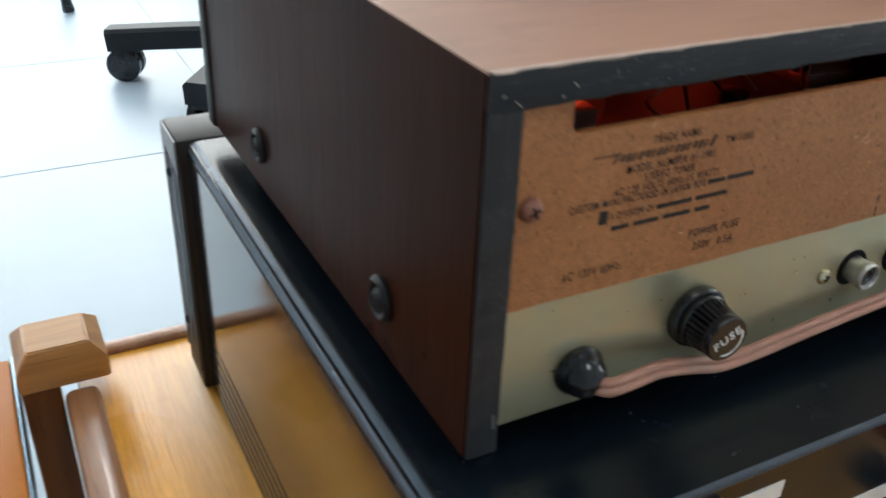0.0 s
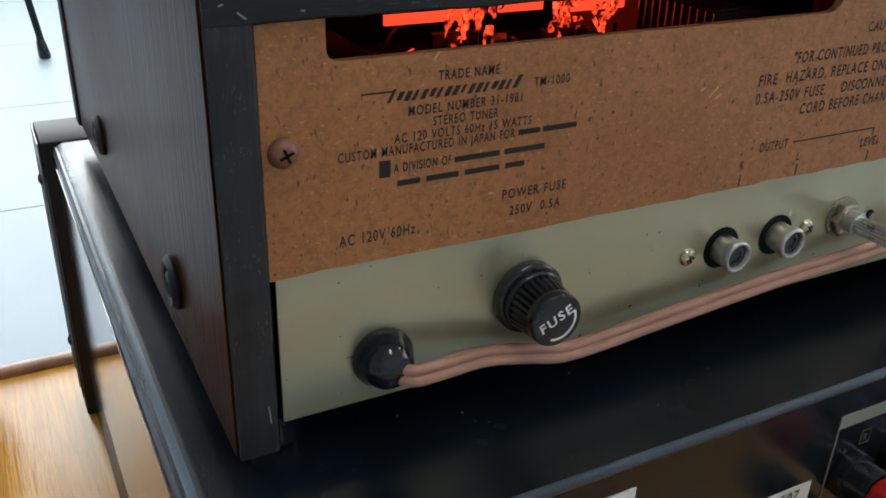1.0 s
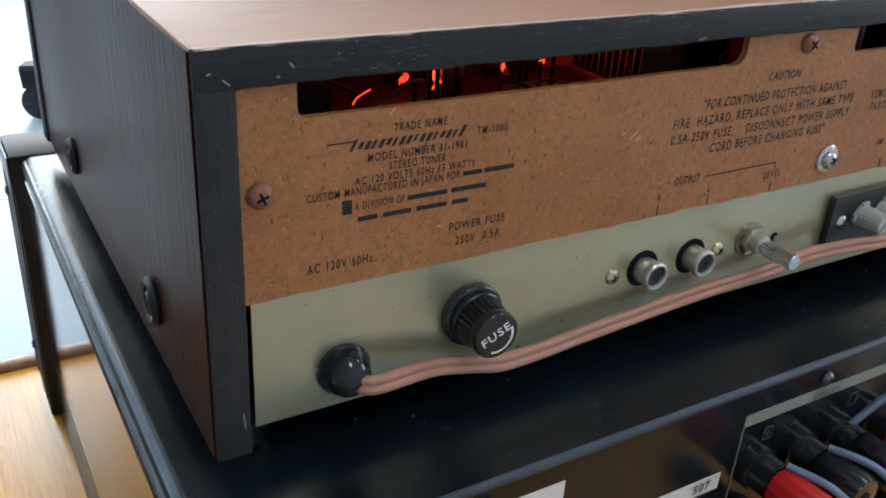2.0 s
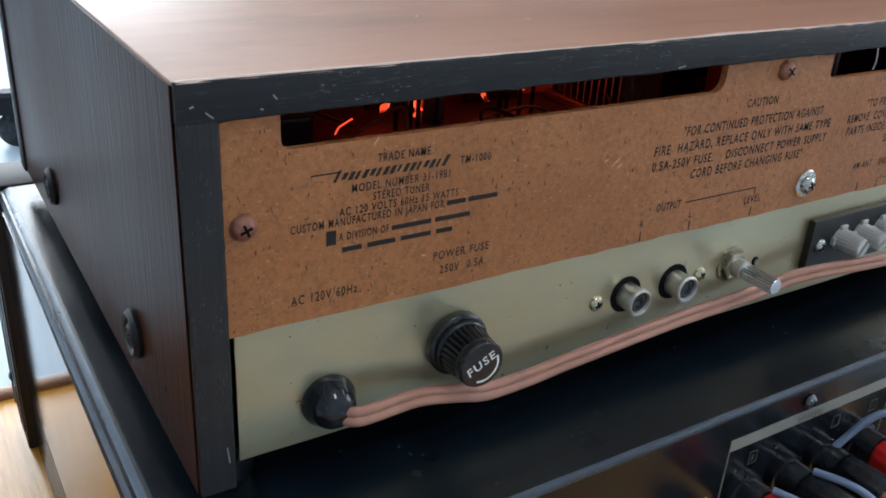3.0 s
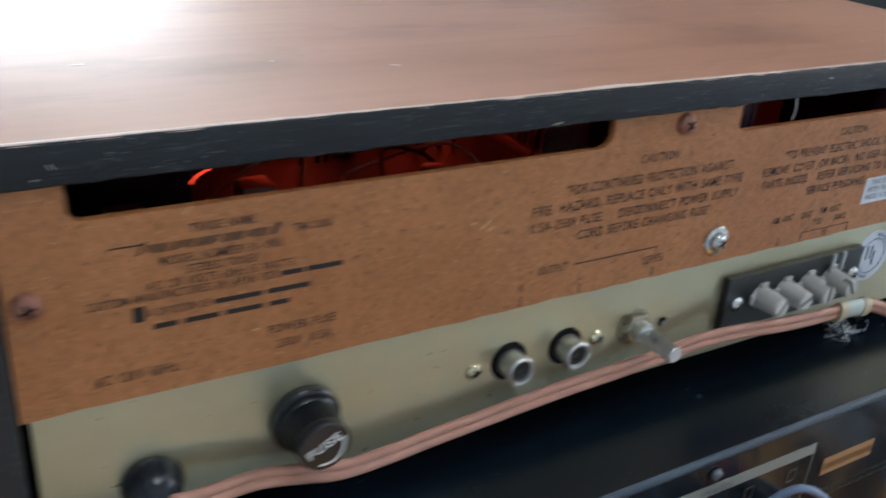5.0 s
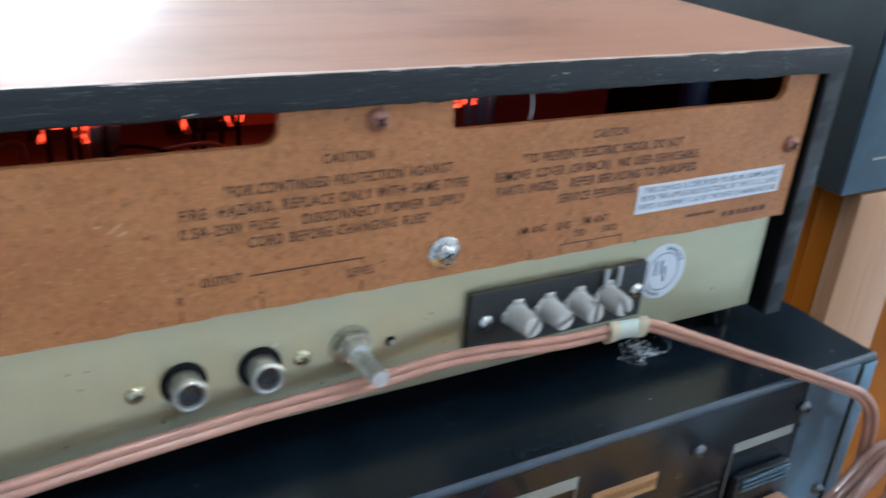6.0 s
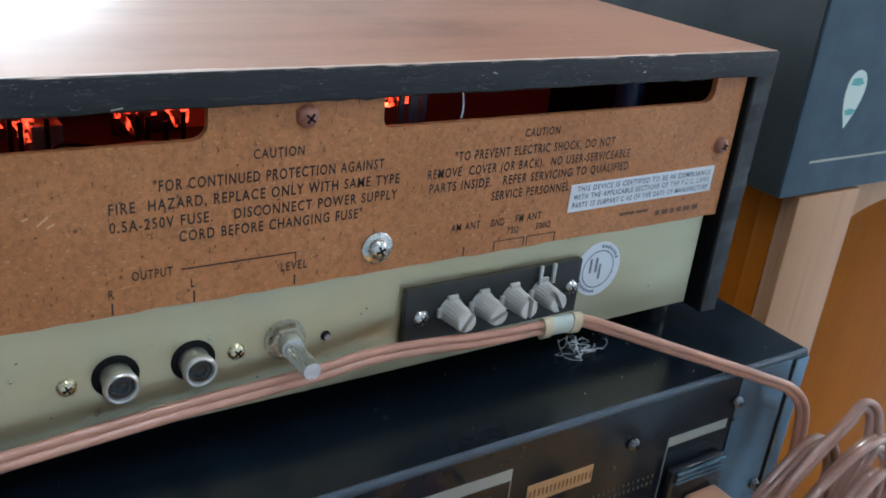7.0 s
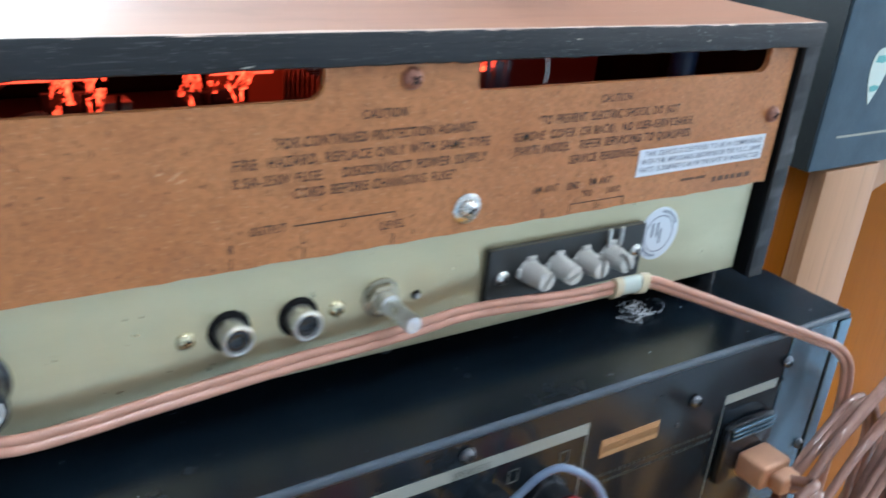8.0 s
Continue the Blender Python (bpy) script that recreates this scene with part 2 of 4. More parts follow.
    b = m.node_tree.nodes["Principled BSDF"]
    b.inputs["Emission Color"].default_value = (*colour, 1)
    b.inputs["Emission Strength"].default_value = strength
    return m


M_tube = glow("fluorescent_diffuser", (0.88, 0.96, 1.0), 29.0)
# emission below, bulb and dial apart, stands in for lamp light on inner parts
M_shards = glow("painted_lamp_glow", (1.0, 0.060, 0.022), 1.9)
shard_noise = noise_of(M_shards, 330, 2, 0.6, (1, 1, 0.5))
shard_glow = node(M_shards, "ShaderNodeMapRange")
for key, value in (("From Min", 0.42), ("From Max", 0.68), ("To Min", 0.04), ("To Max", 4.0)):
    shard_glow.inputs[key].default_value = value
link(M_shards, shard_noise, shard_glow.inputs["Value"])
link(M_shards, shard_glow.outputs["Result"], M_shards.node_tree.nodes["Principled BSDF"].inputs["Emission Strength"])
M_glow_sheet = glow("dim_red_glow_sheet", (1.0, 0.045, 0.012), 0.05)
M_red_glow = glow("painted_red_glow", (1.0, 0.07, 0.03), 1.5)
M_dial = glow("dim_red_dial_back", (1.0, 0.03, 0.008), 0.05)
M_spill = glow("red_light_spill", (1.0, 0.035, 0.010), 0.1)
spill_glow = node(M_spill, "ShaderNodeMapRange")
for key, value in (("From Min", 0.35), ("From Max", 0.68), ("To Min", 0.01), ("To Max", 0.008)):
    spill_glow.inputs[key].default_value = value
link(M_spill, noise_of(M_spill, 45, 3, 0.6, (1, 1, 0.3)), spill_glow.inputs["Value"])
link(M_spill, spill_glow.outputs["Result"], M_spill.node_tree.nodes["Principled BSDF"].inputs["Emission Strength"])
M_bulb = glow("orange_dial_lamp", (1.0, 0.12, 0.045), 6.0)
M_can = metal("tinned_can", (0.50, 0.50, 0.50), 0.4)
M_chassis = material("dusty_dark_chassis", (0.07, 0.065, 0.06), 0.5, 0.4)
M_sleeve = material("dark_capacitor_sleeve", (0.02, 0.02, 0.035), 0.35)
M_blue_part = material("blue_component", (0.02, 0.06, 0.16), 0.4)


# ---- mesh builders ----
def box_bm(x0, x1, y0, y1, z0, z1, bevel=0.0, segments=2, bm=None):
    b = bmesh.new()
    bmesh.ops.create_cube(b, size=1)
    bmesh.ops.scale(b, vec=(x1 - x0, y1 - y0, z1 - z0), verts=b.verts)
    bmesh.ops.translate(b, vec=((x0 + x1) / 2, (y0 + y1) / 2, (z0 + z1) / 2), verts=b.verts)
    if bevel:
        bmesh.ops.bevel(b, geom=b.edges[:], offset=bevel, segments=segments, affect="EDGES", profile=0.5)
    if bm is None:
        return b
    return merge(bm, b)


def merge(a, b):
    me = bpy.data.meshes.new("joined")
    b.to_mesh(me)
    b.free()
    a.from_mesh(me)
    bpy.data.meshes.remove(me)
    return a


def lathe(profile, at, axis=(0, -1, 0), segs=24, wave=None, bm=None):
    """Turned solid: profile of (radius, height along the axis). wave(i) scales the radius of ring segment i."""
    b = bm or bmesh.new()
    turn = Vector(axis).to_track_quat("Z", "Y").to_matrix()
    rings = []
    for r, h in profile:
        ring = []
        for i in range(segs):
            a = 2 * math.pi * i / segs
            k = r * (wave(i, h) if wave else 1)
            ring.append(b.verts.new(Vector(at) + turn @ Vector((k * math.cos(a), k * math.sin(a), h))))
        rings.append(ring)
    for p, q in zip(rings, rings[1:]):
        for i in range(segs):
            j = (i + 1) % segs
            b.faces.new((p[i], p[j], q[j], q[i]))
    b.faces.new(rings[0][::-1])
    b.faces.new(rings[-1])
    return b


def smooth_path(points, steps=10):
    pts = [Vector(p) for p in points]
    out = []
    for i in range(len(pts) - 1):
        p0, p1, p2, p3 = pts[max(i - 1, 0)], pts[i], pts[i + 1], pts[min(i + 2, len(pts) - 1)]
        for k in range(steps):
            t = k / steps
            out.append(0.5 * (2 * p1 + (p2 - p0) * t + (2 * p0 - 5 * p1 + 4 * p2 - p3) * t ** 2 + (3 * p1 - p0 - 3 * p2 + p3) * t ** 3))
    return out + [pts[-1]]


def sweep(points, profile, up=(0, 0, 1), steps=10, twist=None, bm=None):
    """A closed profile of (side, up) metres carried along a smooth path."""
    b = bm or bmesh.new()
    path = smooth_path(points, steps)
    side, rings = None, []
    for i, p in enumerate(path):
        d = (path[min(i + 1, len(path) - 1)] - path[max(i - 1, 0)]).normalized()
        u = Vector(up) - d * d.dot(Vector(up)) if side is None else keep - d * d.dot(keep)
        u.normalize()
        keep, side = u, d.cross(u)
        s, w = side, u
        if twist:
            a = twist(i / (len(path) - 1))
            s, w = side * math.cos(a) + u * math.sin(a), u * math.cos(a) - side * math.sin(a)
        rings.append([b.verts.new(p + s * x + w * y) for x, y in profile])
    n = len(profile)
    for p, q in zip(rings, rings[1:]):
        for i in range(n):
            b.faces.new((p[i], q[i], q[(i + 1) % n], p[(i + 1) % n]))
    b.faces.new(rings[0])
    b.faces.new(rings[-1][::-1])
    return b


def round_profile(r, n=10):
    return [(r * math.cos(2 * math.pi * i / n), r * math.sin(2 * math.pi * i / n)) for i in range(n)]


def twin_profile(r, n=9):
    """Two round strands side by side with a groove between, stacked upwards."""
    pts = []
    for sign in (1, -1):
        for i in range(n + 1):
            a = math.radians(-125 + 250 * i / n) + (math.pi / 2 if sign > 0 else -math.pi / 2)
            pts.append((r * math.cos(a), sign * r * 0.95 + r * math.sin(a)))
        pts.append((-0.45 * r * sign, 0))
    return pts


def plate_outline(outline, y0, y1):
    """A flat plate of an (x, z) outline, from y0 (seen side) to y1."""
    b = bmesh.new()
    a = [b.verts.new((x, y0, z)) for x, z in outline]
    c = [b.verts.new((x, y1, z)) for x, z in outline]
    n = len(outline)
    b.faces.new(a)
    b.faces.new(c[::-1])
    for i in range(n):
        b.faces.new((a[i], c[i], c[(i + 1) % n], a[(i + 1) % n]))
    bmesh.ops.recalc_face_normals(b, faces=b.faces)
    bmesh.ops.triangulate(b, faces=[f for f in b.faces if len(f.verts) > 4])
    return b


def finish(ob, bm, mat, smooth):
    bmesh.ops.recalc_face_normals(bm, faces=bm.faces)
    if smooth:
        for f in bm.faces:
            f.smooth = True
        for e in bm.edges:
            if len(e.link_faces) == 2 and e.calc_face_angle(0) > radians(38):
                e.smooth = False
    bm.to_mesh(ob.data)
    bm.free()
    ob.data.materials.append(mat)
    return ob


def part(name, bm, mat, parent, label="", smooth=True):
    ob = finish(new(name, bpy.data.meshes.new(name)), bm, mat, smooth)
    ob.parent = parent
    if parent is not None and parent.parent is None:
        ob.matrix_parent_inverse = parent.matrix_basis.inverted()
    return tagged(ob, label)


def thing(name, at, label, category, group=""):
    ob = new(name)
    ob.empty_display_size = 0.02
    ob.matrix_basis = pose(*at)
    return tagged(ob, label, category, group)


def structure(name, bm, mat, label, category, smooth=False):
    return tagged(finish(new(name, bpy.data.meshes.new(name)), bm, mat, smooth), label, category, kind="structure")


def lettering(text, x0, x1, z, h, parent, mat, y=-0.0026, name="lettering", m=None, lean=0.0, weight=0.018):
    """A line of type on the rear face, from x0 to x1 on the base line z, with capitals of height h."""
    c = bpy.data.curves.new(name, "FONT")
    c.body, c.size, c.resolution_u, c.shear, c.offset = text, 1.0, 3, lean, weight
    c.space_character, c.space_word = 1.22, 1.15
    tmp = new(name, c)
    bpy.context.view_layer.update()
    me = bpy.data.meshes.new_from_object(tmp.evaluated_get(bpy.context.evaluated_depsgraph_get()))
    bpy.data.objects.remove(tmp)
    bpy.data.curves.remove(c)
    xs = [v.co.x for v in me.vertices]
    lo, hi = min(xs), max(xs)
    b = bmesh.new()
    b.from_mesh(me)
    bpy.data.meshes.remove(me)
    for v in b.verts:
        u, w = x0 + (v.co.x - lo) / (hi - lo) * (x1 - x0), v.co.y / 0.70 * h
        v.co = m @ Vector((u, 0, w)) if m else Vector((u, y, z + w))
    return part(name, b, mat, parent, smooth=False)


def bar(x0, x1, z0, z1, parent, mat, y=-0.0026, name="printed_bar"):
    return part(name, box_bm(x0, x1, y, y + 0.0004, z0, z1), mat, parent, smooth=False)


def word_bars(x0, x1, z, h, parent, mat, count, y=-0.0026):
    """Writing that stays unread: plain bars of its words."""
    rnd = random.Random(int(x0 * 1e5) + count)
    widths = [rnd.uniform(0.6, 1.4) for _ in range(count)]
    gap = (x1 - x0) * 0.05
    unit = (x1 - x0 - gap * (count - 1)) / sum(widths)
    x = x0
    for wd in widths:
        bar(x, x + wd * unit, z + 0.12 * h, z + 0.80 * h, parent, mat, y)
        x += wd * unit + gap


def screw(name, at, r, mat, parent, axis=(0, -1, 0), label="", rise=0.5, turn=0.4):
    head = part(name, lathe([(r, 0), (r, 0.12 * r), (r * 0.93, rise * 0.45 * r), (r * 0.72, rise * 0.8 * r), (r * 0.40, rise * r), (r * 0.02, rise * 1.05 * r)], at, axis, 20), mat, parent, label)
    q = Vector(axis).to_track_quat("Z", "Y").to_matrix().to_4x4()
    b = bmesh.new()
    for a in (0, 90):
        s = box_bm(-0.48 * r, 0.48 * r, -0.09 * r, 0.09 * r, rise * 0.72 * r, rise * 1.10 * r)
        bmesh.ops.transform(s, matrix=Matrix.Translation(at) @ q @ pose(0, 0, 0, 0, 0, a + math.degrees(turn)), verts=s.verts)
        merge(b, s)
    part("cross_slot", b, M_black, head, smooth=False)
    return head


# ---- the room ----
TH = 0.12


def wall_with_window(name, along, at, lo, hi, w0, w1, z0, z1, out):
    """A wall with one opening, made of four blocks that butt together."""
    b = bmesh.new()
    for a0, a1, c0, c1 in ((lo, w0, FLOOR, CEIL), (w1, hi, FLOOR, CEIL), (w0, w1, FLOOR, z0), (w0, w1, z1, CEIL)):
        p, q = min(at, at + out * TH), max(at, at + out * TH)
        merge(b, box_bm(a0, a1, p, q, c0, c1) if along == "x" else box_bm(p, q, a0, a1, c0, c1))
    return structure(name, b, M_wall, "plain pale grey painted room wall", "wall")


wall_with_window("wall_north", "x", NORTH, WEST, EAST, -1.3, 1.1, 0.3, 1.9, 1)
wall_with_window("wall_west", "y", WEST, SOUTH, NORTH, 2.5, 4.3, 0.4, 2.0, -1)
structure("wall_south", box_bm(WEST, EAST, SOUTH - TH, SOUTH, FLOOR, CEIL), M_wall, "plain pale grey painted room wall", "wall")
wall_with_window("wall_east", "y", EAST, SOUTH, NORTH, -2.2, -0.4, 0.25, 1.75, 1)
structure("ceiling", box_bm(WEST - TH, EAST + TH, SOUTH - TH, NORTH + TH, CEIL, CEIL + 0.1), M_ceiling, "plain off-white painted ceiling", "ceiling")
floor = structure("floor", box_bm(WEST - TH, EAST + TH, SOUTH - TH, NORTH + TH, FLOOR - 0.1, FLOOR - 0.0015), M_grout, "floor of large glossy white tiles", "floor")


def window(name, horizontal, at, lo, hi, z0, z1):
    holder = tagged(new(name), "white framed window with clear panes", "window", kind="structure")
    w = 0.05

    def bx(a0, a1, c0, c1):
        return box_bm(a0, a1, at, at + 0.05, c0, c1, 0.004) if horizontal else box_bm(at - 0.05, at, a0, a1, c0, c1, 0.004)

    b = bx(lo, hi, z0, z0 + w)
    for piece in (bx(lo, hi, z1 - w, z1), bx(lo, lo + w, z0 + w, z1 - w), bx(hi - w, hi, z0 + w, z1 - w), bx((lo + hi - w) / 2, (lo + hi + w) / 2, z0 + w, z1 - w)):
        merge(b, piece)
    part("window_frame", b, M_frame, holder)


window("window_1", True, NORTH + 0.05, -1.3, 1.1, 0.3, 1.9)
window("window_2", False, WEST - 0.05, 2.5, 4.3, 0.4, 2.0)
# unseen window, added to go with the east light
window("added_east_window", False, EAST + 0.10, -2.2, -0.4, 0.25, 1.75)

# ceiling lamps: long fluorescent fittings
for lx, ly in ((0.35, 1.5), (0.35, -1.1), (0.22, 3.25), (2.2, 0.2)):
    lamp = thing("ceiling_light", (lx, ly, CEIL), "long white fluorescent fitting on the ceiling", "ceiling light", "ceiling lights")
    part("housing", box_bm(lx - 0.09, lx + 0.09, ly - 0.62, ly + 0.62, CEIL - 0.05, CEIL - 0.001, 0.006), M_frame, lamp)
    part("diffuser", box_bm(lx - 0.07, lx + 0.07, ly - 0.60, ly + 0.60, CEIL - 0.075, CEIL - 0.051, 0.008), M_tube, lamp, "glowing white diffuser")


# ---- the wooden table under the stack ----
TZ = -0.163
table = thing("wooden_table", (0.19, 0.15, FLOOR), "golden varnished wooden table with capped corner posts", "table")
part("tabletop", box_bm(-0.094, 0.468, -0.26, 0.326, TZ - 0.018, TZ, 0.0015), M_table, table, "golden varnished plank top")
part("edge_rail", box_bm(-0.094, 0.468, 0.3263, 0.3385, TZ - 0.03, TZ + 0.003, 0.003, 3), M_rail, table, "rounded raised edge strip")
part("side_rail", box_bm(-0.1030, -0.0835, -0.24, 0.2885, TZ - 0.03, TZ + 0.0105, 0.0055, 4), M_rail, table, "rounded raised side rail")
for py in (0.2905, -0.285):
    shaft = part("corner_post", box_bm(-0.1245, -0.1035, py, py + 0.042, FLOOR, -0.1522, 0.002), M_post, table, "square corner post")
    b = bmesh.new()
    rings = []
    for z, xa, xb, ya, yb in ((-0.1520, -0.1250, -0.0755, -0.0015, 0.0465), (-0.1390, -0.1250, -0.0755, -0.0015, 0.0465), (-0.1275, -0.1175, -0.0845, 0.0035, 0.0345)):
        rings.append([b.verts.new((x, py + y, z)) for x, y in ((xa, ya), (xb, ya), (xb, yb), (xa, yb))])
    b.faces.new(rings[0][::-1])
    b.faces.new(rings[-1])
    for p, q in zip(rings, rings[1:]):
        for i in range(4):
            b.faces.new((p[i], p[(i + 1) % 4], q[(i + 1) % 4], q[i]))
    bmesh.ops.bevel(b, geom=b.edges[:], offset=0.0010, segments=2, affect="EDGES")
    part("post_cap", b, M_cap, shaft, "chamfered wooden post cap")
for px, py in ((0.43, 0.2905), (0.43, -0.285)):
    part("corner_post", box_bm(px, px + 0.038, py, py + 0.035, FLOOR, TZ - 0.031, 0.002), M_post, table)

bench = thing("wooden_bench", (-0.22, 0.05, FLOOR), "low orange varnished wooden bench beside the table", "bench")
part("seat_board", box_bm(-0.34, -0.1285, -0.25, 0.345, -0.185, -0.162, 0.002), M_stand, bench)
part("edge_strip", box_bm(-0.1283, -0.1262, -0.25, 0.345, -0.186, -0.161, 0.0008), M_amp_bare, bench, "thin grey steel edge strip")
for by in (-0.23, 0.26):
    part("leg", box_bm(-0.17, -0.133, by, by + 0.035, FLOOR, -0.1853, 0.002), M_post, bench)
    part("leg", box_bm(-0.335, -0.298, by, by + 0.035, FLOOR, -0.1853, 0.002), M_post, bench)

# ---- the amplifier ----
AT, AX0, AX1, AY = -0.0052, -0.0222, 0.4172, -0.0345
AB = -0.150
amp = thing("amplifier", (0.198, 0.12, TZ), "glossy black metal amplifier standing on the wooden table", "amplifier")
section = [(AX0, AB + 0.004)]
for cx, cz, a0 in ((AX0 + 0.0062, AT - 0.0062, 180), (AX1 - 0.0035, AT - 0.0035, 90)):
    rr = AT - cz
    section += [(cx + rr * math.cos(radians(a0 - 7.5 * k)), cz + rr * math.sin(radians(a0 - 7.5 * k))) for k in range(13)]
section += [(AX1, AB + 0.004)]
inner = [(AX1 - 0.0012, AB + 0.004), (AX1 - 0.0012, AT - 0.0012), (AX0 + 0.0012, AT - 0.0012), (AX0 + 0.0012, AB + 0.004)]
lid = plate_outline(section + inner, AY + 0.0012, 0.2665)
part("top_cover", lid, M_amp, amp, "black enamelled folded steel cover")
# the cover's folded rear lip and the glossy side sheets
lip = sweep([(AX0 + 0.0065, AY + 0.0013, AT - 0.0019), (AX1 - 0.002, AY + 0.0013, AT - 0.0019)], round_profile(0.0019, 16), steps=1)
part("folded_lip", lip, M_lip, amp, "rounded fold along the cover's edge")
# thin strip over the left fold that carries its painted highlight
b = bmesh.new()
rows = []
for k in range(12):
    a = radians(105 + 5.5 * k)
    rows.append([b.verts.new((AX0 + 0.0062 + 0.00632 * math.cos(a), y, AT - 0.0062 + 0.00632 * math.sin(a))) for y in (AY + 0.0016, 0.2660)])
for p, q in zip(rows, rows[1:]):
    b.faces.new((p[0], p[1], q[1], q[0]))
part("side_fold", b, M_sheen, amp, "fold of the cover with a grainy painted highlight")
part("side_sheet", box_bm(AX0 - 0.0006, AX0 - 0.0001, AY + 0.001, 0.2665, TZ + 0.0005, AT - 0.0066), M_amp_side, amp, "mirror-black side sheet", False)
for k in range(6):
    part("side_slot", box_bm(AX0 - 0.00075, AX0 - 0.0005, 0.03, 0.262 - 0.002 * k, TZ + 0.004 + k * 0.0075, TZ + 0.0052 + k * 0.0075), M_black, amp, smooth=False)
part("side_sheet", box_bm(AX1 + 0.0001, AX1 + 0.0006, AY + 0.001, 0.2665, AB + 0.005, AT - 0.006), M_amp_side, amp, "mirror-black side sheet", False)
part("bottom_plate", box_bm(AX0 + 0.002, AX1 - 0.002, AY + 0.003, 0.266, AB, AB + 0.003), M_black, amp)
part("front_panel", box_bm(-0.0272, 0.4228, 0.2680, 0.3030, TZ + 0.0004, AT + 0.0006, 0.0012), M_front, amp, "bronze anodised front panel with an overhanging edge")
gusset = [(0.3028, AT), (0.2690, AT), (0.2690, AT - 0.0190), (0.2800, AT - 0.0160), (0.2960, AT - 0.0115), (0.2990, AT - 0.0400), (0.2990, AB), (0.3028, AB)]
b = plate_outline(gusset, -0.0284, -0.0277)
bmesh.ops.transform(b, matrix=Matrix(((0, 1, 0, 0), (1, 0, 0, 0), (0, 0, 1, 0), (0, 0, 0, 1))), verts=b.verts)
part("front_end_bracket", b, material("pale_anodised_edge", (0.20, 0.20, 0.21), 0.4, 0.5), amp, "pale angled end bracket", False)
part("front_end_recess", box_bm(-0.0279, -0.0271, 0.2700, 0.2975, AB - 0.001, AT - 0.0165), M_front, amp, smooth=False)
part("front_end_ridge", box_bm(-0.0284, -0.0280, 0.2795, 0.2812, AB - 0.001, AT - 0.0180, 0.0001, 1), M_amp_bare, amp, smooth=False)
for z in (-0.032, -0.128):
    screw("side_screw", (-0.0280, 0.2935, z), 0.003, M_front, amp, (-1, 0, 0))
for fx in (0.02, 0.375):
    for fy in (0.0, 0.24):
        part("foot", lathe([(0.016, 0), (0.018, 0.003), (0.018, AB - TZ - 0.0005)], (fx, fy, TZ), (0, 0, 1), 20), M_rubber, amp)
# rear wall
rear = part("rear_panel", box_bm(AX0 + 0.002, 0.3755, AY, AY + 0.002, AB + 0.002, AT - 0.0028, 0.0003), M_amp_rear, amp, "glossy black rear panel", False)
part("rear_end_plate", box_bm(0.3758, 0.4065, AY - 0.0004, AY + 0.002, AB + 0.002, AT - 0.0030, 0.0003), M_amp_bare, amp, "shiny end of the rear wall, blue-grey reflection in its colour", False)
part("cover_seam", box_bm(0.4068, 0.4085, AY - 0.0002, AY + 0.002, AB + 0.002, AT - 0.0060), M_black, amp, smooth=False)
part("cover_edge", box_bm(0.4088, AX1 - 0.0002, AY - 0.0008, AY + 0.002, AB + 0.002, AT - 0.0036, 0.0004), M_amp_bare, amp, "folded cover edge", False)
for sx, sz in ((0.2065, -0.0134), (0.3185, -0.0250), (0.3755, -0.0212), (0.0600, -0.0134), (0.4035, -0.0722)):
    screw("rear_screw", (sx, AY - 0.0005, sz), 0.0027, M_dull, amp, rise=0.8)
part("rear_hole", lathe([(0.0011, 0), (0.0011, 0.0003)], (0.3760, AY - 0.0004, -0.030), (0, -1, 0), 3), M_black, amp)
part("rear_hole", lathe([(0.0010, 0), (0.0010, 0.0003)], (0.3115, AY, -0.0345), (0, -1, 0), 12), M_dull, amp)
# printed strips and frames on the rear panel
YP = AY - 0.0003
bar(0.1670, 0.2612, -0.0228, -0.0180, rear, M_grey_ink, YP, "printed_strip")
bar(0.1670, 0.1673, -0.0700, -0.0228, rear, M_grey_ink, YP, "printed_line")
bar(0.2609, 0.2612, -0.0700, -0.0228, rear, M_grey_ink, YP, "printed_line")
bar(0.3390, 0.3725, -0.0330, -0.0287, rear, M_grey_ink, YP, "printed_strip")
bar(0.3390, 0.3393, -0.0800, -0.0330, rear, M_grey_ink, YP, "printed_line")
bar(0.0500, 0.0885, -0.0225, -0.0155, rear, M_white, YP, "white_label")
bar(0.1130, 0.1605, -0.0470, -0.0400, rear, M_white, YP, "white_label")
lettering("507", 0.1475, 0.1555, -0.0448, 0.0036, rear, M_ink, YP - 0.0004)
bar(0.2695, 0.3000, -0.0365, -0.0285, rear, material("tan_paper_label", (0.40, 0.215, 0.095), 0.6), YP, "tan_label")
word_bars(0.2706, 0.2992, -0.0346, 0.0046, rear, M_label_stamp, 16, YP - 0.0004)
for k in range(2):
    word_bars(0.2700, 0.3340, -0.0460 - 0.0034 * k, 0.0018, rear, M_print_fine, 26 + k, YP)
lettering("SPEAKERS", 0.2020, 0.2165, -0.0220, 0.0026, rear, M_dim_ink, YP - 0.0004)
for dx in (0.1790, 0.2260, 0.2490):
    b = bmesh.new()
    for q in (box_bm(dx, dx + 0.0044, YP, YP + 0.0002, -0.0325, -0.0321), box_bm(dx, dx + 0.0044, YP, YP + 0.0002, -0.0274, -0.0270), box_bm(dx, dx + 0.0004, YP, YP + 0.0002, -0.0325, -0.0270), box_bm(dx + 0.0040, dx + 0.0044, YP, YP + 0.0002, -0.0325, -0.0270)):
        merge(b, q)
    part("printed_frame", b, M_dim_ink, rear, smooth=False)
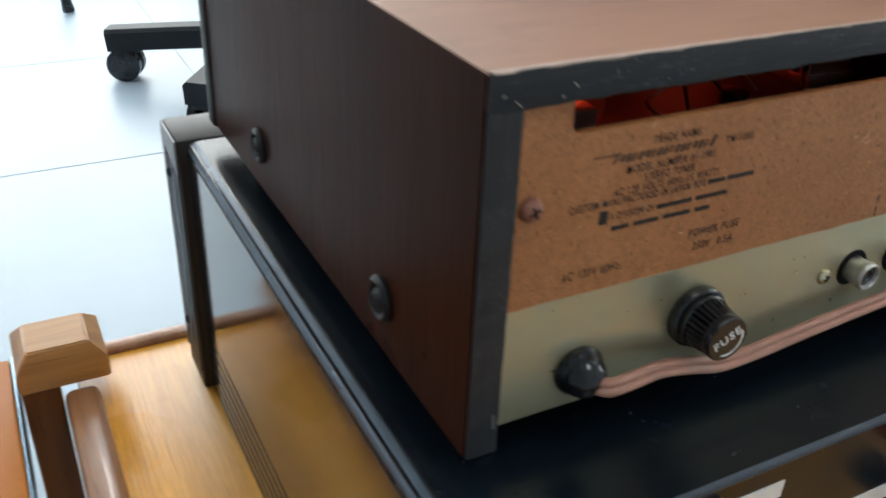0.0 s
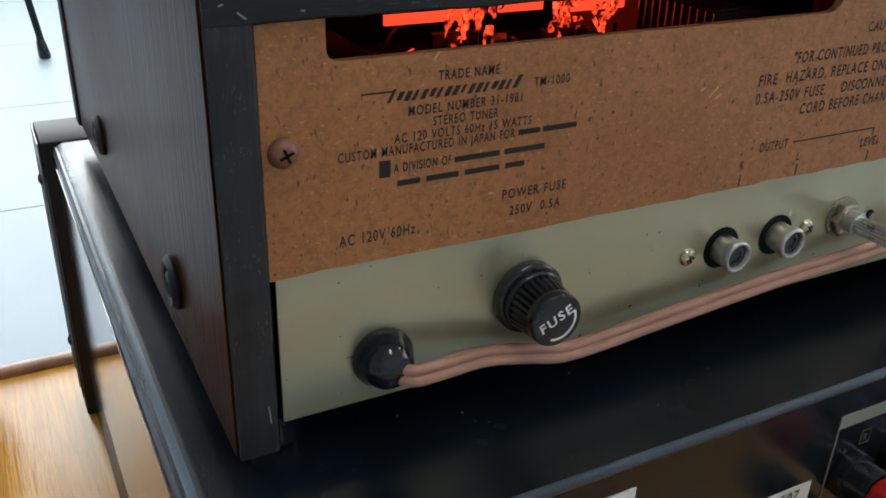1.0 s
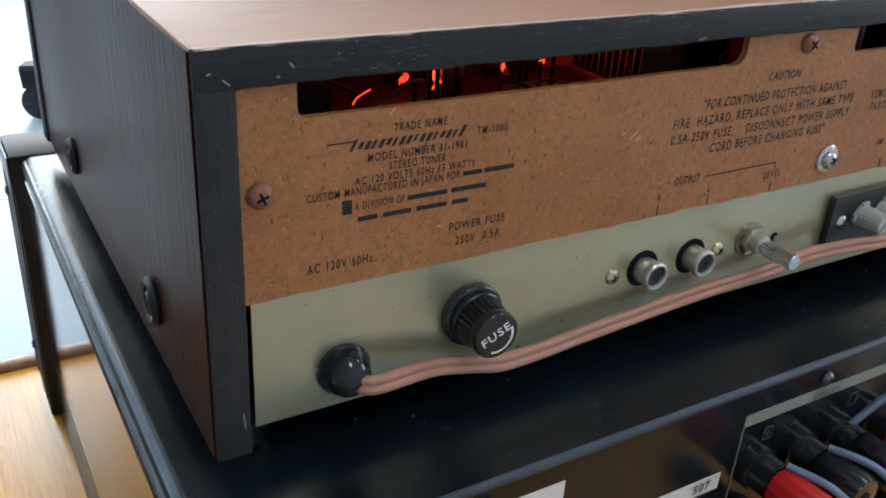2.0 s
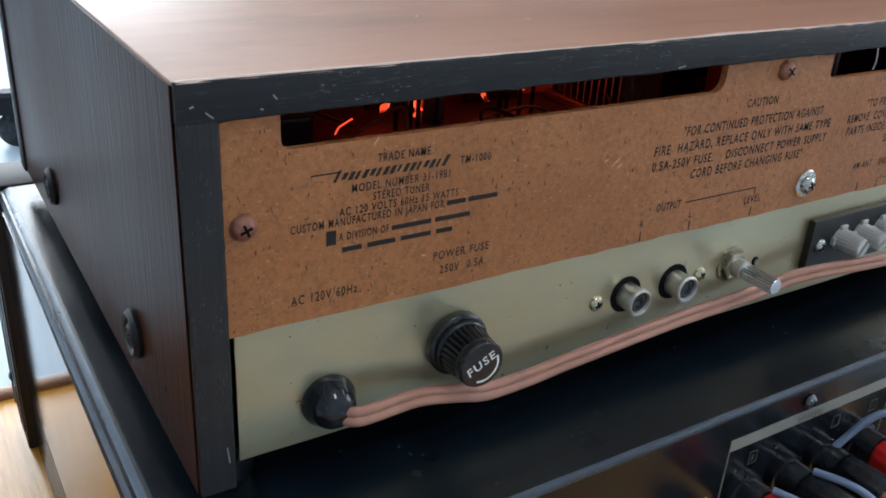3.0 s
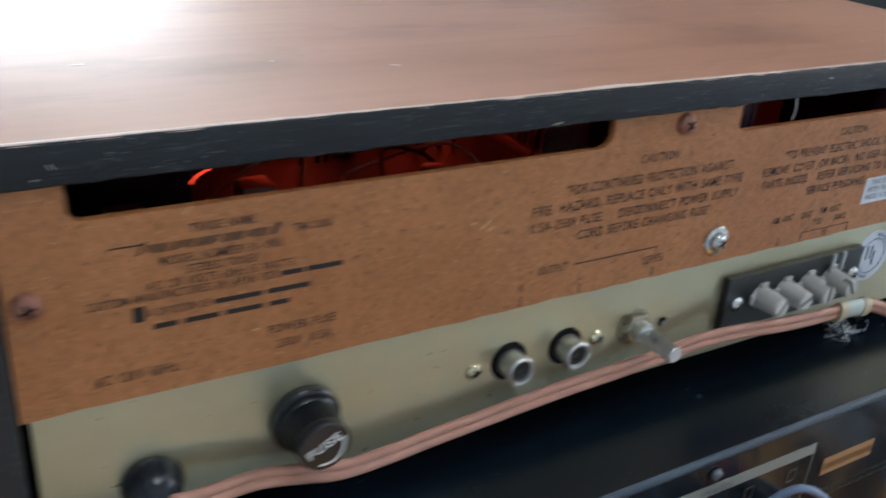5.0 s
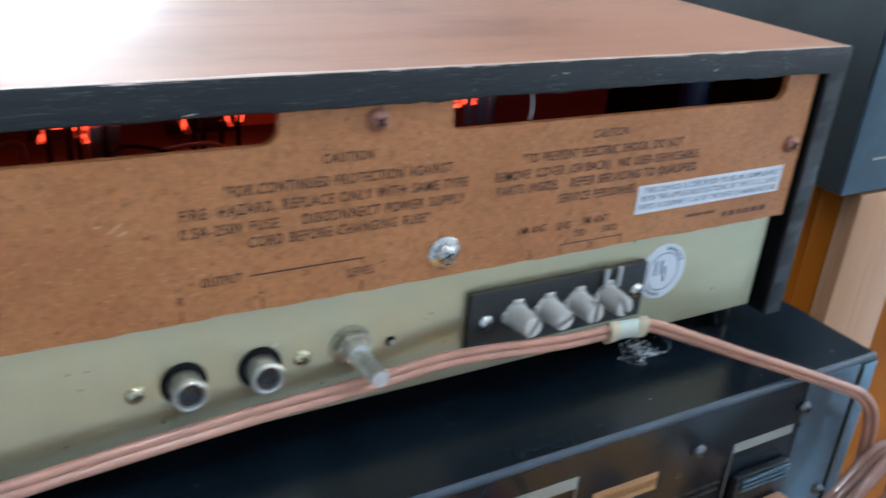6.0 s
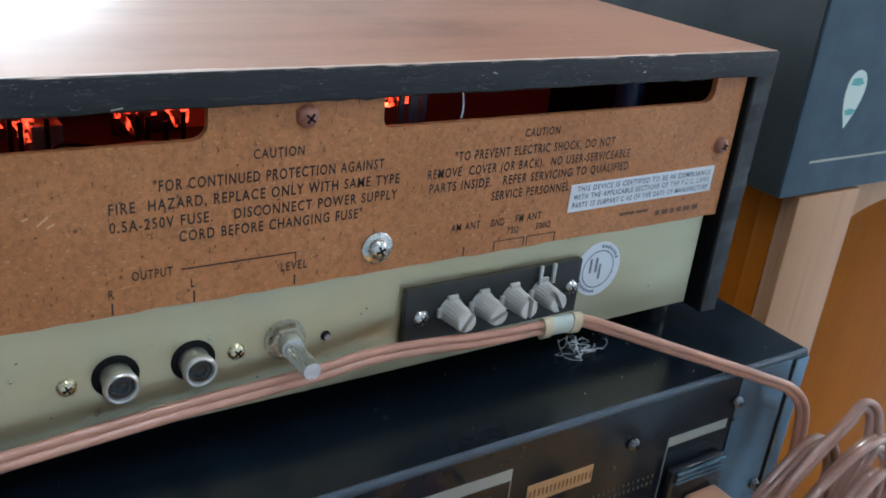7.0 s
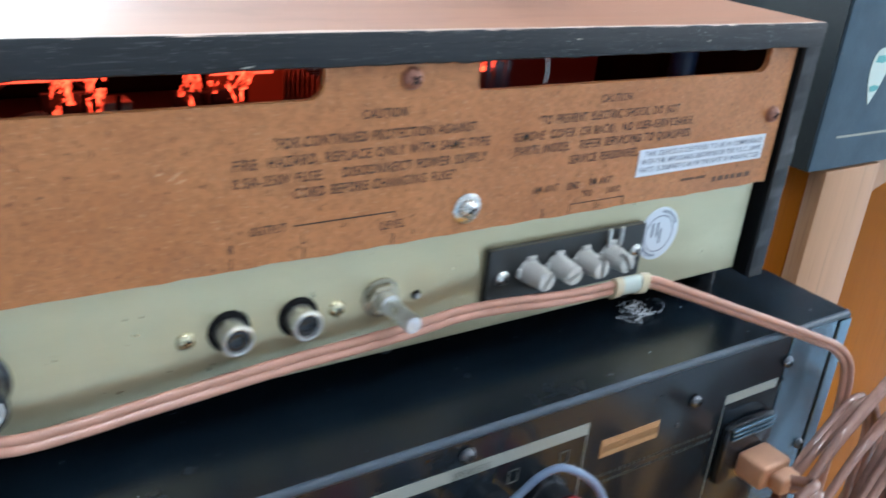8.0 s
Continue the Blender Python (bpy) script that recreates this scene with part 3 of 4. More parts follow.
lettering("R", 0.1803, 0.1821, -0.0313, 0.0030, rear, M_dim_ink, YP)
lettering("+", 0.1718, 0.1738, -0.0345, 0.0030, rear, M_dim_ink, YP)
lettering("-", 0.1930, 0.1950, -0.0310, 0.0030, rear, M_dim_ink, YP)


# speaker terminals with caps, each with a bent wire
def terminal(x, z, mat):
    base = part("speaker_terminal", lathe([(0.0085, 0), (0.0085, 0.004), (0.0072, 0.0045), (0.0072, 0.012)], (x, AY - 0.0002, z), segs=24), M_bakelite, amp, "black terminal base")
    part("terminal_cap", lathe([(0.0066, 0.0125), (0.0074, 0.0135), (0.0078, 0.029), (0.0070, 0.031), (0.0030, 0.0312)], (x, AY, z), segs=36, wave=lambda i, h: 1.0 if i % 3 else 0.92), mat, base, "red ribbed cap" if mat is M_red else "black ribbed cap")
    part("terminal_pin", lathe([(0.0022, 0.0310), (0.0022, 0.0316)], (x, AY, z), segs=12), M_black, base)


for x, mat in ((0.1765, M_red), (0.1990, M_bakelite), (0.2205, M_bakelite), (0.2430, M_red)):
    terminal(x, -0.0420, mat)
for x in (0.1765, 0.2430):
    terminal(x, -0.0680, M_bakelite)
for name, pts in (("speaker_wire", [(0.2000, AY - 0.013, -0.034), (0.206, AY - 0.030, -0.034), (0.213, AY - 0.045, -0.048), (0.215, AY - 0.05, -0.080), (0.212, AY - 0.04, -0.128), (0.20, AY - 0.03, TZ + 0.003)]),
                  ("speaker_wire", [(0.1780, AY - 0.013, -0.034), (0.185, AY - 0.030, -0.036), (0.192, AY - 0.043, -0.052), (0.193, AY - 0.05, -0.085), (0.19, AY - 0.04, -0.13), (0.18, AY - 0.03, TZ + 0.003)]),
                  ("speaker_wire", [(0.2215, AY - 0.0062, -0.0360), (0.2270, AY - 0.0080, -0.0295), (0.2305, AY - 0.0105, -0.0235), (0.2360, AY - 0.0140, -0.0195), (0.2450, AY - 0.0165, -0.0240), (0.2530, AY - 0.0180, -0.0330), (0.2580, AY - 0.0200, -0.0480), (0.2600, AY - 0.0240, -0.0850), (0.26, AY - 0.03, -0.13), (0.25, AY - 0.03, TZ + 0.003)])):
    w = tagged(finish(new(name, bpy.data.meshes.new(name)), sweep(pts, round_profile(0.0014), (0, -1, 0)), M_wire, True), "thin blue-grey speaker wire bent out of a terminal", "wire", "speaker wires")

# mains sockets on the rear and the plug in one
outlet = part("mains_outlet", box_bm(0.341, 0.372, AY - 0.0045, AY - 0.0004, -0.072, -0.0430, 0.001), M_bakelite, amp, "black mains outlet block")
for k in range(3):
    part("outlet_rib", box_bm(0.3425, 0.3705, AY - 0.0062, AY - 0.0046, -0.0490 + 0.0022 * k, -0.0477 + 0.0022 * k, 0.0004), M_amp_bare, outlet)

# ---- the mains plug and coiled cord ----
plug = thing("mains_plug", (0.350, AY - 0.018, -0.052), "tan vinyl mains plug pushed into the amplifier outlet", "plug")
b = box_bm(0.3500, 0.3685, AY - 0.0190, AY - 0.0048, -0.0680, -0.0565, 0.0018, 3)
part("plug_body", b, M_plug, plug)
part("plug_neck", box_bm(0.3530, 0.3655, AY - 0.0270, AY - 0.0193, -0.0665, -0.0580, 0.0022, 3), M_plug, plug)
CORD_R = 0.0017
part("plug_cord", sweep([(0.3595, AY - 0.026, -0.062), (0.3610, AY - 0.034, -0.0585), (0.3560, AY - 0.039, -0.0545), (0.3480, AY - 0.039, -0.0580), (0.3430, AY - 0.038, -0.078), (0.337, AY - 0.035, -0.11), (0.35, AY - 0.03, TZ + 0.004)], twin_profile(0.0021), (0, 0, 1)), M_cord_glossy, plug, "brown twin cord looping out of the plug")
b = sweep([(0.300, AY - 0.022, -0.120), (0.299, AY - 0.028, -0.075), (0.303, AY - 0.031, -0.0575), (0.308, AY - 0.031, -0.056), (0.313, AY - 0.029, -0.066), (0.318, AY - 0.024, -0.125)], twin_profile(0.0021), (1, 0, 0))
tagged(finish(new("cord_loop", bpy.data.meshes.new("cord_loop")), b, M_cord_glossy, True), "short bent loop of brown twin cord", "cord")

coil = thing("coiled_cord", (0.43, -0.06, TZ), "glossy brown twin cord in a loose upright coil", "cord")
FOOT = TZ + 0.005
turns = (
    [(0.345, -0.062, FOOT), (0.358, -0.063, -0.085), (0.380, -0.062, -0.0528), (0.400, -0.060, -0.0400), (0.420, -0.058, -0.0300), (0.4325, -0.056, -0.0255), (0.4395, -0.058, -0.0305), (0.435, -0.063, -0.0420), (0.424, -0.066, -0.0530), (0.405, -0.069, -0.075), (0.385, -0.071, -0.11), (0.375, -0.071, FOOT)],
    [(0.352, -0.068, FOOT), (0.365, -0.070, -0.085), (0.385, -0.069, -0.0560), (0.405, -0.067, -0.0440), (0.425, -0.065, -0.0385), (0.442, -0.064, -0.0395), (0.4560, -0.063, -0.0500), (0.457, -0.065, -0.064), (0.447, -0.067, -0.078), (0.43, -0.069, -0.10), (0.415, -0.071, FOOT)],
    [(0.362, -0.076, FOOT), (0.378, -0.077, -0.095), (0.398, -0.076, -0.066), (0.415, -0.074, -0.0530), (0.431, -0.072, -0.0490), (0.4405, -0.071, -0.056), (0.438, -0.072, -0.071), (0.425, -0.075, -0.09), (0.41, -0.077, -0.12), (0.40, -0.077, FOOT)],
    [(0.372, -0.083, FOOT), (0.390, -0.083, -0.105), (0.408, -0.081, -0.076), (0.422, -0.079, -0.0620), (0.431, -0.078, -0.066), (0.429, -0.079, -0.084), (0.42, -0.081, -0.115), (0.412, -0.083, FOOT)],
    [(0.400, -0.054, FOOT), (0.430, -0.052, -0.10), (0.452, -0.050, -0.072), (0.470, -0.050, -0.064), (0.484, -0.052, -0.080), (0.481, -0.055, -0.12), (0.472, -0.056, FOOT)],
    [(0.336, -0.056, FOOT), (0.352, -0.056, -0.090), (0.374, -0.055, -0.0610), (0.395, -0.053, -0.0480), (0.413, -0.051, -0.0420), (0.428, -0.049, -0.048), (0.434, -0.051, -0.066), (0.430, -0.053, -0.10), (0.425, -0.055, FOOT)],
)
for k, pts in enumerate(turns):
    part("cord_turn", sweep(pts, twin_profile(0.0019), (0.5, -1, 0.2), twist=lambda t, k=k: 1.2 + 0.8 * math.sin(5 * t + 1.7 * k)), M_cord_glossy, coil)

# ---- the tuner ----
X0, X1, Z0, Z1 = -0.0076, 0.3872, 0.0048, 0.1156
YR, DEEP = -0.0050, 0.258
T = 0.0095
tuner = thing("stereo_tuner", (0.19, 0.13, AT), "old stereo tuner in a walnut veneered wooden case on the amplifier", "tuner")
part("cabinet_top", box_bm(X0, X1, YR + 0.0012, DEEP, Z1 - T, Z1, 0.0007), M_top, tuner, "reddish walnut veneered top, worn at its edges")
part("cabinet_side", box_bm(X0, X0 + T, YR + 0.0012, DEEP, Z0, Z1 - T - 0.0001, 0.0005), M_side_shaded, tuner, "walnut veneered side, its colour darkened for shade")
part("cabinet_side", box_bm(X1 - 0.0078, X1, YR + 0.0012, DEEP, Z0, Z1 - T - 0.0001, 0.0005), M_side_shaded, tuner, "walnut veneered side, its colour darkened for shade")
part("side_veneer", box_bm(X0 - 0.0006, X0 - 0.0001, YR + 0.0014, DEEP - 0.0004, Z0 + 0.0002, Z1 - 0.0008, 0.0001), M_side_shaded, tuner, smooth=False)


# the black edges of the case, chipped along their corners
def rim_strip(x0, x1, z0, z1, along, mat, seed):
    rnd = random.Random(seed)
    n = 90 if along == "x" else 40
    b = bmesh.new()
    rows = []
    for i in range(n + 1):
        f = i / n
        j = [rnd.gauss(0, 0.00012) + (-0.0005 if rnd.random() < 0.05 else 0) for _ in range(2)]
        if along == "x":
            x = x0 + f * (x1 - x0)
            if x < X0 + T or x > X1 - T:
                j = (j[0], -0.0005)
            prof = [(x, YR + 0.0013, z1), (x, YR + 0.0004, z1 + j[0] * 0.4), (x, YR, z1 - 0.0006 + j[0]), (x, YR, z0 + 0.0005 + j[1]), (x, YR + 0.0005, z0 + j[1]), (x, YR + 0.0013, z0)]
        else:
            z = z0 + f * (z1 - z0)
            prof = [(x0, YR + 0.0013, z), (x0 + j[0] * 0.4, YR + 0.0004, z), (x0 + 0.0005 + j[0], YR, z), (x1 - 0.0005 + j[1], YR, z), (x1 + j[1] * 0.4, YR + 0.0005, z), (x1, YR + 0.0013, z)]
        rows.append([b.verts.new(p) for p in prof])
    for p, q in zip(rows, rows[1:]):
        for k in range(5):
            b.faces.new((p[k], q[k], q[k + 1], p[k + 1]))
    b.faces.new(rows[0])
    b.faces.new(rows[-1][::-1])
    return b


part("rear_edge", rim_strip(X0, X1, Z1 - T, Z1 - 0.0001, "x", M_rim, 3), M_rim, tuner, "black painted rear edge with chips")
part("rear_edge", rim_strip(X0, X0 + T, Z0, Z1 - T - 0.0001, "z", M_rimv, 4), M_rimv, tuner, "black painted rear edge with chips")
part("rear_edge", rim_strip(X1 - 0.0095, X1, Z0, Z1 - T - 0.0001, "z", M_rimv, 5), M_rimv, tuner, "black painted rear edge with chips")
worn = bmesh.new()
rnd = random.Random(12)
w, rows = 0.0006, []
for k in range(240):
    x = X0 + 0.0006 + (X1 - X0 - 0.0012) * k / 239
    w = min(max(w + rnd.gauss(0, 0.00012), 0.00010), 0.0006)
    bulge = 0.0016 * math.exp(-((x - 0.168) / 0.014) ** 2) * rnd.uniform(0.5, 1)
    rows.append([worn.verts.new(p) for p in ((x, YR + 0.0002, Z1 - 0.0004), (x, YR + 0.0010, Z1 + 0.00012), (x, YR + 0.0012 + w + bulge, Z1 + 0.00012))])
for p, q in zip(rows, rows[1:]):
    for k in range(2):
        worn.faces.new((p[k], q[k], q[k + 1], p[k + 1]))
part("worn_edge", worn, material("bare_worn_wood", (0.58, 0.43, 0.37), 0.5), tuner, "pale bare wood where the veneer is rubbed away", False)
for nx, nz, a, ln in ((-0.0002, 0.1078, 40, 0.0022), (-0.0040, 0.1100, -20, 0.0010), (0.0118, 0.1080, 10, 0.0008), (0.0150, 0.1105, 50, 0.0014), (0.143, 0.1072, -8, 0.0030), (0.255, 0.1120, 12, 0.0016), (0.318, 0.1100, -30, 0.0012), (0.0, 0.0160, 85, 0.0050)):
    s = box_bm(-ln / 2, ln / 2, -0.0002, 0.0002, -0.00018, 0.00018)
    bmesh.ops.transform(s, matrix=Matrix.Translation((nx, YR, nz)) @ pose(0, 0, 0, 0, a, 0), verts=s.verts)
    part("nick", s, material("pale_nick", (0.30, 0.27, 0.24), 0.7), tuner, smooth=False)
for nx, ny, a, ln in ((0.0803, 0.0449, 20, 0.0010), (0.1124, 0.0327, -35, 0.0022), (0.0311, 0.0526, 10, 0.0030), (0.3843, 0.0735, 60, 0.0016), (0.3078, 0.0739, -10, 0.0012), (0.3060, 0.0217, 30, 0.0010)):
    s = box_bm(-ln / 2, ln / 2, -0.0002, 0.0002, -0.0001, 0.00015, 0.00005, 1)
    bmesh.ops.transform(s, matrix=pose(nx, ny, Z1, 0, 0, a), verts=s.verts)
    part("chip", s, material("pale_chip", (0.66, 0.58, 0.52), 0.6), tuner, "tiny pale chip in the veneer", False)
part("front_panel", box_bm(X0 - 0.002, X1 + 0.002, DEEP + 0.0002, DEEP + 0.010, Z0 - 0.001, Z1 + 0.0015, 0.002), M_front, tuner, "grey metal front edge")
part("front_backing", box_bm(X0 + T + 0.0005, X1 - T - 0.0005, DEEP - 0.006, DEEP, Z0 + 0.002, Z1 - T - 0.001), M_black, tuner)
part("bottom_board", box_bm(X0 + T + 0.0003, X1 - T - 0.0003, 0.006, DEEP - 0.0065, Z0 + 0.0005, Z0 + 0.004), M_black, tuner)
for fx in (0.0060, 0.369):
    for fy in (0.014, 0.225):
        part("foot", lathe([(0.0060, 0), (0.0070, 0.0015), (0.0070, Z0 + 0.0004 - AT)], (fx, fy, AT), (0, 0, 1), 24), M_rubber, tuner, "black rubber foot")
# black ring washers with screws in the side
for fy, fz in ((0.0515, 0.0250), (0.1800, 0.0255)):
    ring = part("side_washer", lathe([(0.0078, 0), (0.0078, 0.0012), (0.0064, 0.0026), (0.0052, 0.0022), (0.0046, 0.0008), (0.0001, 0.0006)], (X0 - 0.0006, fy, fz), (-1, 0, 0), 28), M_chair, tuner, "black cup washer")
    screw("cup_screw", (X0 - 0.0013, fy, fz), 0.0040, M_chair, ring, (-1, 0, 0))

# thin black sheets just inside the case's two sides
part("black_inner_sheet", box_bm(X1 - 0.0101, X1 - 0.0096, YR + 0.0014, 0.012, Z0 + 0.0004, Z1 - T - 0.0004), M_black, tuner, smooth=False)
part("black_inner_sheet", box_bm(X0 + T + 0.0001, X0 + T + 0.0005, YR + 0.0014, 0.012, Z0 + 0.0004, 0.0485), M_black, tuner, smooth=False)
# hardboard back with two cut-outs under the top edge
BX0, BX1, BZ0, BZ1 = 0.0026, 0.3752, 0.0492, Z1 - T + 0.001
YB = -0.0025


def notch(xa, xb, zb, r=0.0045):
    """The outline of a cut-out from the right to the left, open at the top."""
    pts = [(xb, BZ1)]
    pts += [(xb - r + r * math.cos(radians(-15 * k)), zb + r + r * math.sin(radians(-15 * k))) for k in range(7)]
    pts += [(xa + r * 0.6 - r * 0.6 * math.sin(radians(15 * k)), zb + r * 0.6 - r * 0.6 * math.cos(radians(15 * k))) for k in range(7)]
    return pts + [(xa, BZ1)]


outline = [(BX0, BZ0)]
rnd = random.Random(8)
n = 60
outline += [(BX0 + (BX1 - BX0) * k / n, BZ0 + rnd.gauss(0, 0.00016)) for k in range(1, n)]
outline += [(BX1, BZ0), (BX1, BZ1)] + notch(0.2188, 0.3592, 0.0964) + notch(0.0172, 0.1664, 0.0967) + [(BX0, BZ1)]
board = part("back_board", plate_outline(outline, YB, YB + 0.0024), M_board, tuner, "orange-brown hardboard back with printed text and two slots", False)
# the plated chassis plate below it
panel = part("chassis_plate", box_bm(0.0046, 0.3716, 0.0, 0.0012, 0.0088, 0.0560, 0.0002), M_zinc, tuner, "dull yellowish plated metal plate", False)

# print on the board
LH = 0.0022
lettering("TRADE NAME", 0.0429, 0.0584, 0.0904, LH, board, M_ink)
logo = bmesh.new()
for k in range(17):
    xa = 0.0306 + k * 0.00196
    q = box_bm(xa, xa + (0.0012 if k % 3 else 0.0008), YB - 0.0001, YB + 0.0003, 0.0866 + (0.0004 if k % 4 == 1 else 0), 0.0896 if k in (0, 16) else 0.0888)
    for v in q.verts:
        v.co.x += (v.co.z - 0.0866) * 0.55
    merge(logo, q)
merge(logo, box_bm(0.0247, 0.0322, YB - 0.0001, YB + 0.0003, 0.0889, 0.0893))
part("logo_shape", logo, M_ink, board, smooth=False)
lettering("TM-1000", 0.0679, 0.0778, 0.0864, LH, board, M_ink)
lettering("MODEL NUMBER 31-1981", 0.0358, 0.0649, 0.0832, LH, board, M_ink)
lettering("STEREO TUNER", 0.0419, 0.0587, 0.0802, LH, board, M_ink)
lettering("AC 120 VOLTS 60Hz 15 WATTS", 0.0324, 0.0680, 0.0773, LH, board, M_ink)
lettering("CUSTOM MANUFACTURED IN JAPAN FOR", 0.0192, 0.0636, 0.0746, LH, board, M_ink)
word_bars(0.0645, 0.0812, 0.0747, LH * 0.9, board, M_ink, 2)
bar(0.0288, 0.0316, 0.0696, 0.0736, board, M_ink, name="logo_shape")
lettering("A DIVISION OF", 0.0323, 0.0468, 0.0704, LH, board, M_ink)
word_bars(0.0477, 0.0723, 0.0704, LH * 0.9, board, M_ink, 2)
word_bars(0.0333, 0.0668, 0.0668, LH * 0.9, board, M_ink, 4)
lettering("POWER FUSE", 0.0612, 0.0797, 0.0590, 0.0025, board, M_ink)
lettering("250V  0.5A", 0.0635, 0.0784, 0.0544, 0.0025, board, M_ink)
lettering("AC 120V 60Hz", 0.0190, 0.0379, 0.0545, 0.0027, board, M_ink)
CH = 0.0031
lettering("CAUTION", 0.1790, 0.1940, 0.0904, CH * 0.9, board, M_ink)
lettering("\"FOR CONTINUED PROTECTION AGAINST", 0.1517, 0.2200, 0.0838, CH, board, M_ink)
lettering("FIRE  HAZARD, REPLACE ONLY WITH SAME TYPE", 0.1402, 0.2257, 0.0786, CH, board, M_ink)
lettering("0.5A-250V FUSE.    DISCONNECT POWER SUPPLY", 0.1402, 0.2254, 0.0735, CH, board, M_ink)
lettering("CORD BEFORE CHANGING FUSE\"", 0.1582, 0.2136, 0.0687, CH, board, M_ink)
lettering("OUTPUT", 0.1453, 0.1562, 0.0590, 0.0027, board, M_ink)
lettering("R", 0.1390, 0.1405, 0.0546, 0.0027, board, M_ink)
lettering("L", 0.1611, 0.1622, 0.0544, 0.0027, board, M_ink)
lettering("LEVEL", 0.1878, 0.1962, 0.0548, 0.0028, board, M_ink)
bar(0.1586, 0.1926, 0.0601, 0.0605, board, M_ink, name="printed_line")
bar(0.1922, 0.1926, 0.0579, 0.0601, board, M_ink, name="printed_line")
for tx in (0.1396, 0.1618, 0.1920, 0.2525):
    bar(tx, tx + 0.0005, 0.0497, 0.0531, board, M_ink, name="printed_line")
lettering("CAUTION", 0.2721, 0.2865, 0.0896, CH * 0.9, board, M_ink)
lettering("\"TO PREVENT ELECTRIC SHOCK, DO NOT", 0.2454, 0.3126, 0.0836, CH, board, M_ink)
lettering("REMOVE  COVER (OR BACK).  NO USER-SERVICEABLE", 0.2358, 0.3209, 0.0785, CH, board, M_ink)
lettering("PARTS INSIDE.   REFER SERVICING TO QUALIFIED", 0.2369, 0.3213, 0.0737, CH, board, M_ink)
lettering("SERVICE PERSONNEL", 0.2614, 0.2946, 0.0685, CH, board, M_ink)
lettering("AM ANT", 0.2467, 0.2583, 0.0591, 0.0027, board, M_ink)
lettering("GND", 0.2625, 0.2682, 0.0588, 0.0027, board, M_ink)
lettering("FM ANT", 0.2729, 0.2840, 0.0592, 0.0027, board, M_ink)
lettering("75\u03a9", 0.2699, 0.2748, 0.0552, 0.0024, board, M_ink)
lettering("300\u03a9", 0.2821, 0.2887, 0.0553, 0.0024, board, M_ink)
for xa, xb in ((0.2649, 0.2779), (0.2789, 0.2917)):
    bar(xa, xb, 0.0529, 0.0532, board, M_ink, name="printed_line")
    bar(xa, xa + 0.0004, 0.0498, 0.0529, board, M_ink, name="printed_line")
    bar(xb - 0.0004, xb, 0.0498, 0.0529, board, M_ink, name="printed_line")
word_bars(0.3215, 0.3359, 0.0551, 0.0016, board, M_stamp, 2)
word_bars(0.3404, 0.3636, 0.0527, 0.0030, board, M_stamp, 6)
# certificate label
tag = part("paper_label", box_bm(0.2958, 0.3680, YB - 0.0003, YB + 0.0002, 0.0598, 0.0702), M_label, board, "pale blue-white paper label", False)
for v in tag.data.vertices:
    v.co.z += (v.co.x - 0.2958) * 0.008
LB = YB - 0.0005
lettering("THIS DEVICE IS CERTIFIED TO BE IN COMPLIANCE", 0.2985, 0.3660, 0.0675, 0.0020, board, M_label_ink, LB)
lettering("WITH THE APPLICABLE SECTIONS OF THE F.C.C. LAWS", 0.2972, 0.3660, 0.0645, 0.0020, board, M_label_ink, LB)
lettering("PARTS 15 SUBPART C AS OF THE DATE OF MANUFACTURE", 0.2972, 0.3660, 0.0614, 0.0020, board, M_label_ink, LB)

# scratches and splinters on the board
for sx, sz, a, ln in ((0.1245, 0.0790, -40, 0.0035), (0.1262, 0.0775, -30, 0.0022), (0.1205, 0.0800, -20, 0.0015), (0.0425, 0.0960, -50, 0.002), (0.0580, 0.0612, 10, 0.0012)):
    b = box_bm(-ln / 2, ln / 2, -0.0001, 0.0003, -0.00022, 0.00022)
    bmesh.ops.transform(b, matrix=Matrix.Translation((sx, YB, sz)) @ pose(0, 0, 0, 0, a, 0), verts=b.verts)
    part("scratch", b, material("raw_fibre", (0.56, 0.35, 0.20), 0.8), board, smooth=False)

# screws in the back
screw("back_screw", (0.0072, YB, 0.0788), 0.0034, M_copper, tuner, label="reddish-brown round-head screw", rise=0.75)
screw("back_screw", (0.3685, YB, 0.0790), 0.0034, M_copper, tuner, label="reddish-brown round-head screw", rise=0.75)
screw("back_screw", (0.1945, YB, 0.1015), 0.0034, M_copper, tuner, label="reddish-brown round-head screw", rise=0.75, turn=0.9)
washer = part("washer", lathe([(0.0052, 0), (0.0053, 0.0007), (0.0049, 0.0010)], (0.2195, YB, 0.0578), segs=28), M_chrome, tuner, "bright plated washer")
screw("back_screw", (0.2195, YB - 0.0010, 0.0578), 0.0034, M_chrome, tuner, label="bright plated screw", rise=0.7)
screw("panel_screw", (0.1272, 0, 0.0285), 0.0028, M_brassy, tuner, rise=0.6)
screw("panel_screw", (0.1753, 0, 0.0290), 0.0028, M_brassy, tuner, rise=0.6, turn=0.7)

# power cord grommet, fuse holder
grommet = part("grommet", lathe([(0.0078, 0), (0.0081, 0.0006), (0.0080, 0.0020), (0.0073, 0.0030), (0.0068, 0.0046), (0.0060, 0.0066), (0.0046, 0.0084), (0.0024, 0.0092), (0.0004, 0.0094)], (0.0304, 0, 0.0212), segs=36), M_rubber, tuner, "black rubber cord grommet")
FX, FZ = 0.0717, 0.0292
fuse = part("fuse_holder", lathe([(0.0097, 0), (0.0100, 0.0005), (0.0100, 0.0030), (0.0096, 0.0035), (0.0090, 0.0037)], (FX, 0, FZ), segs=44), M_bakelite, tuner, "black bakelite fuse holder")
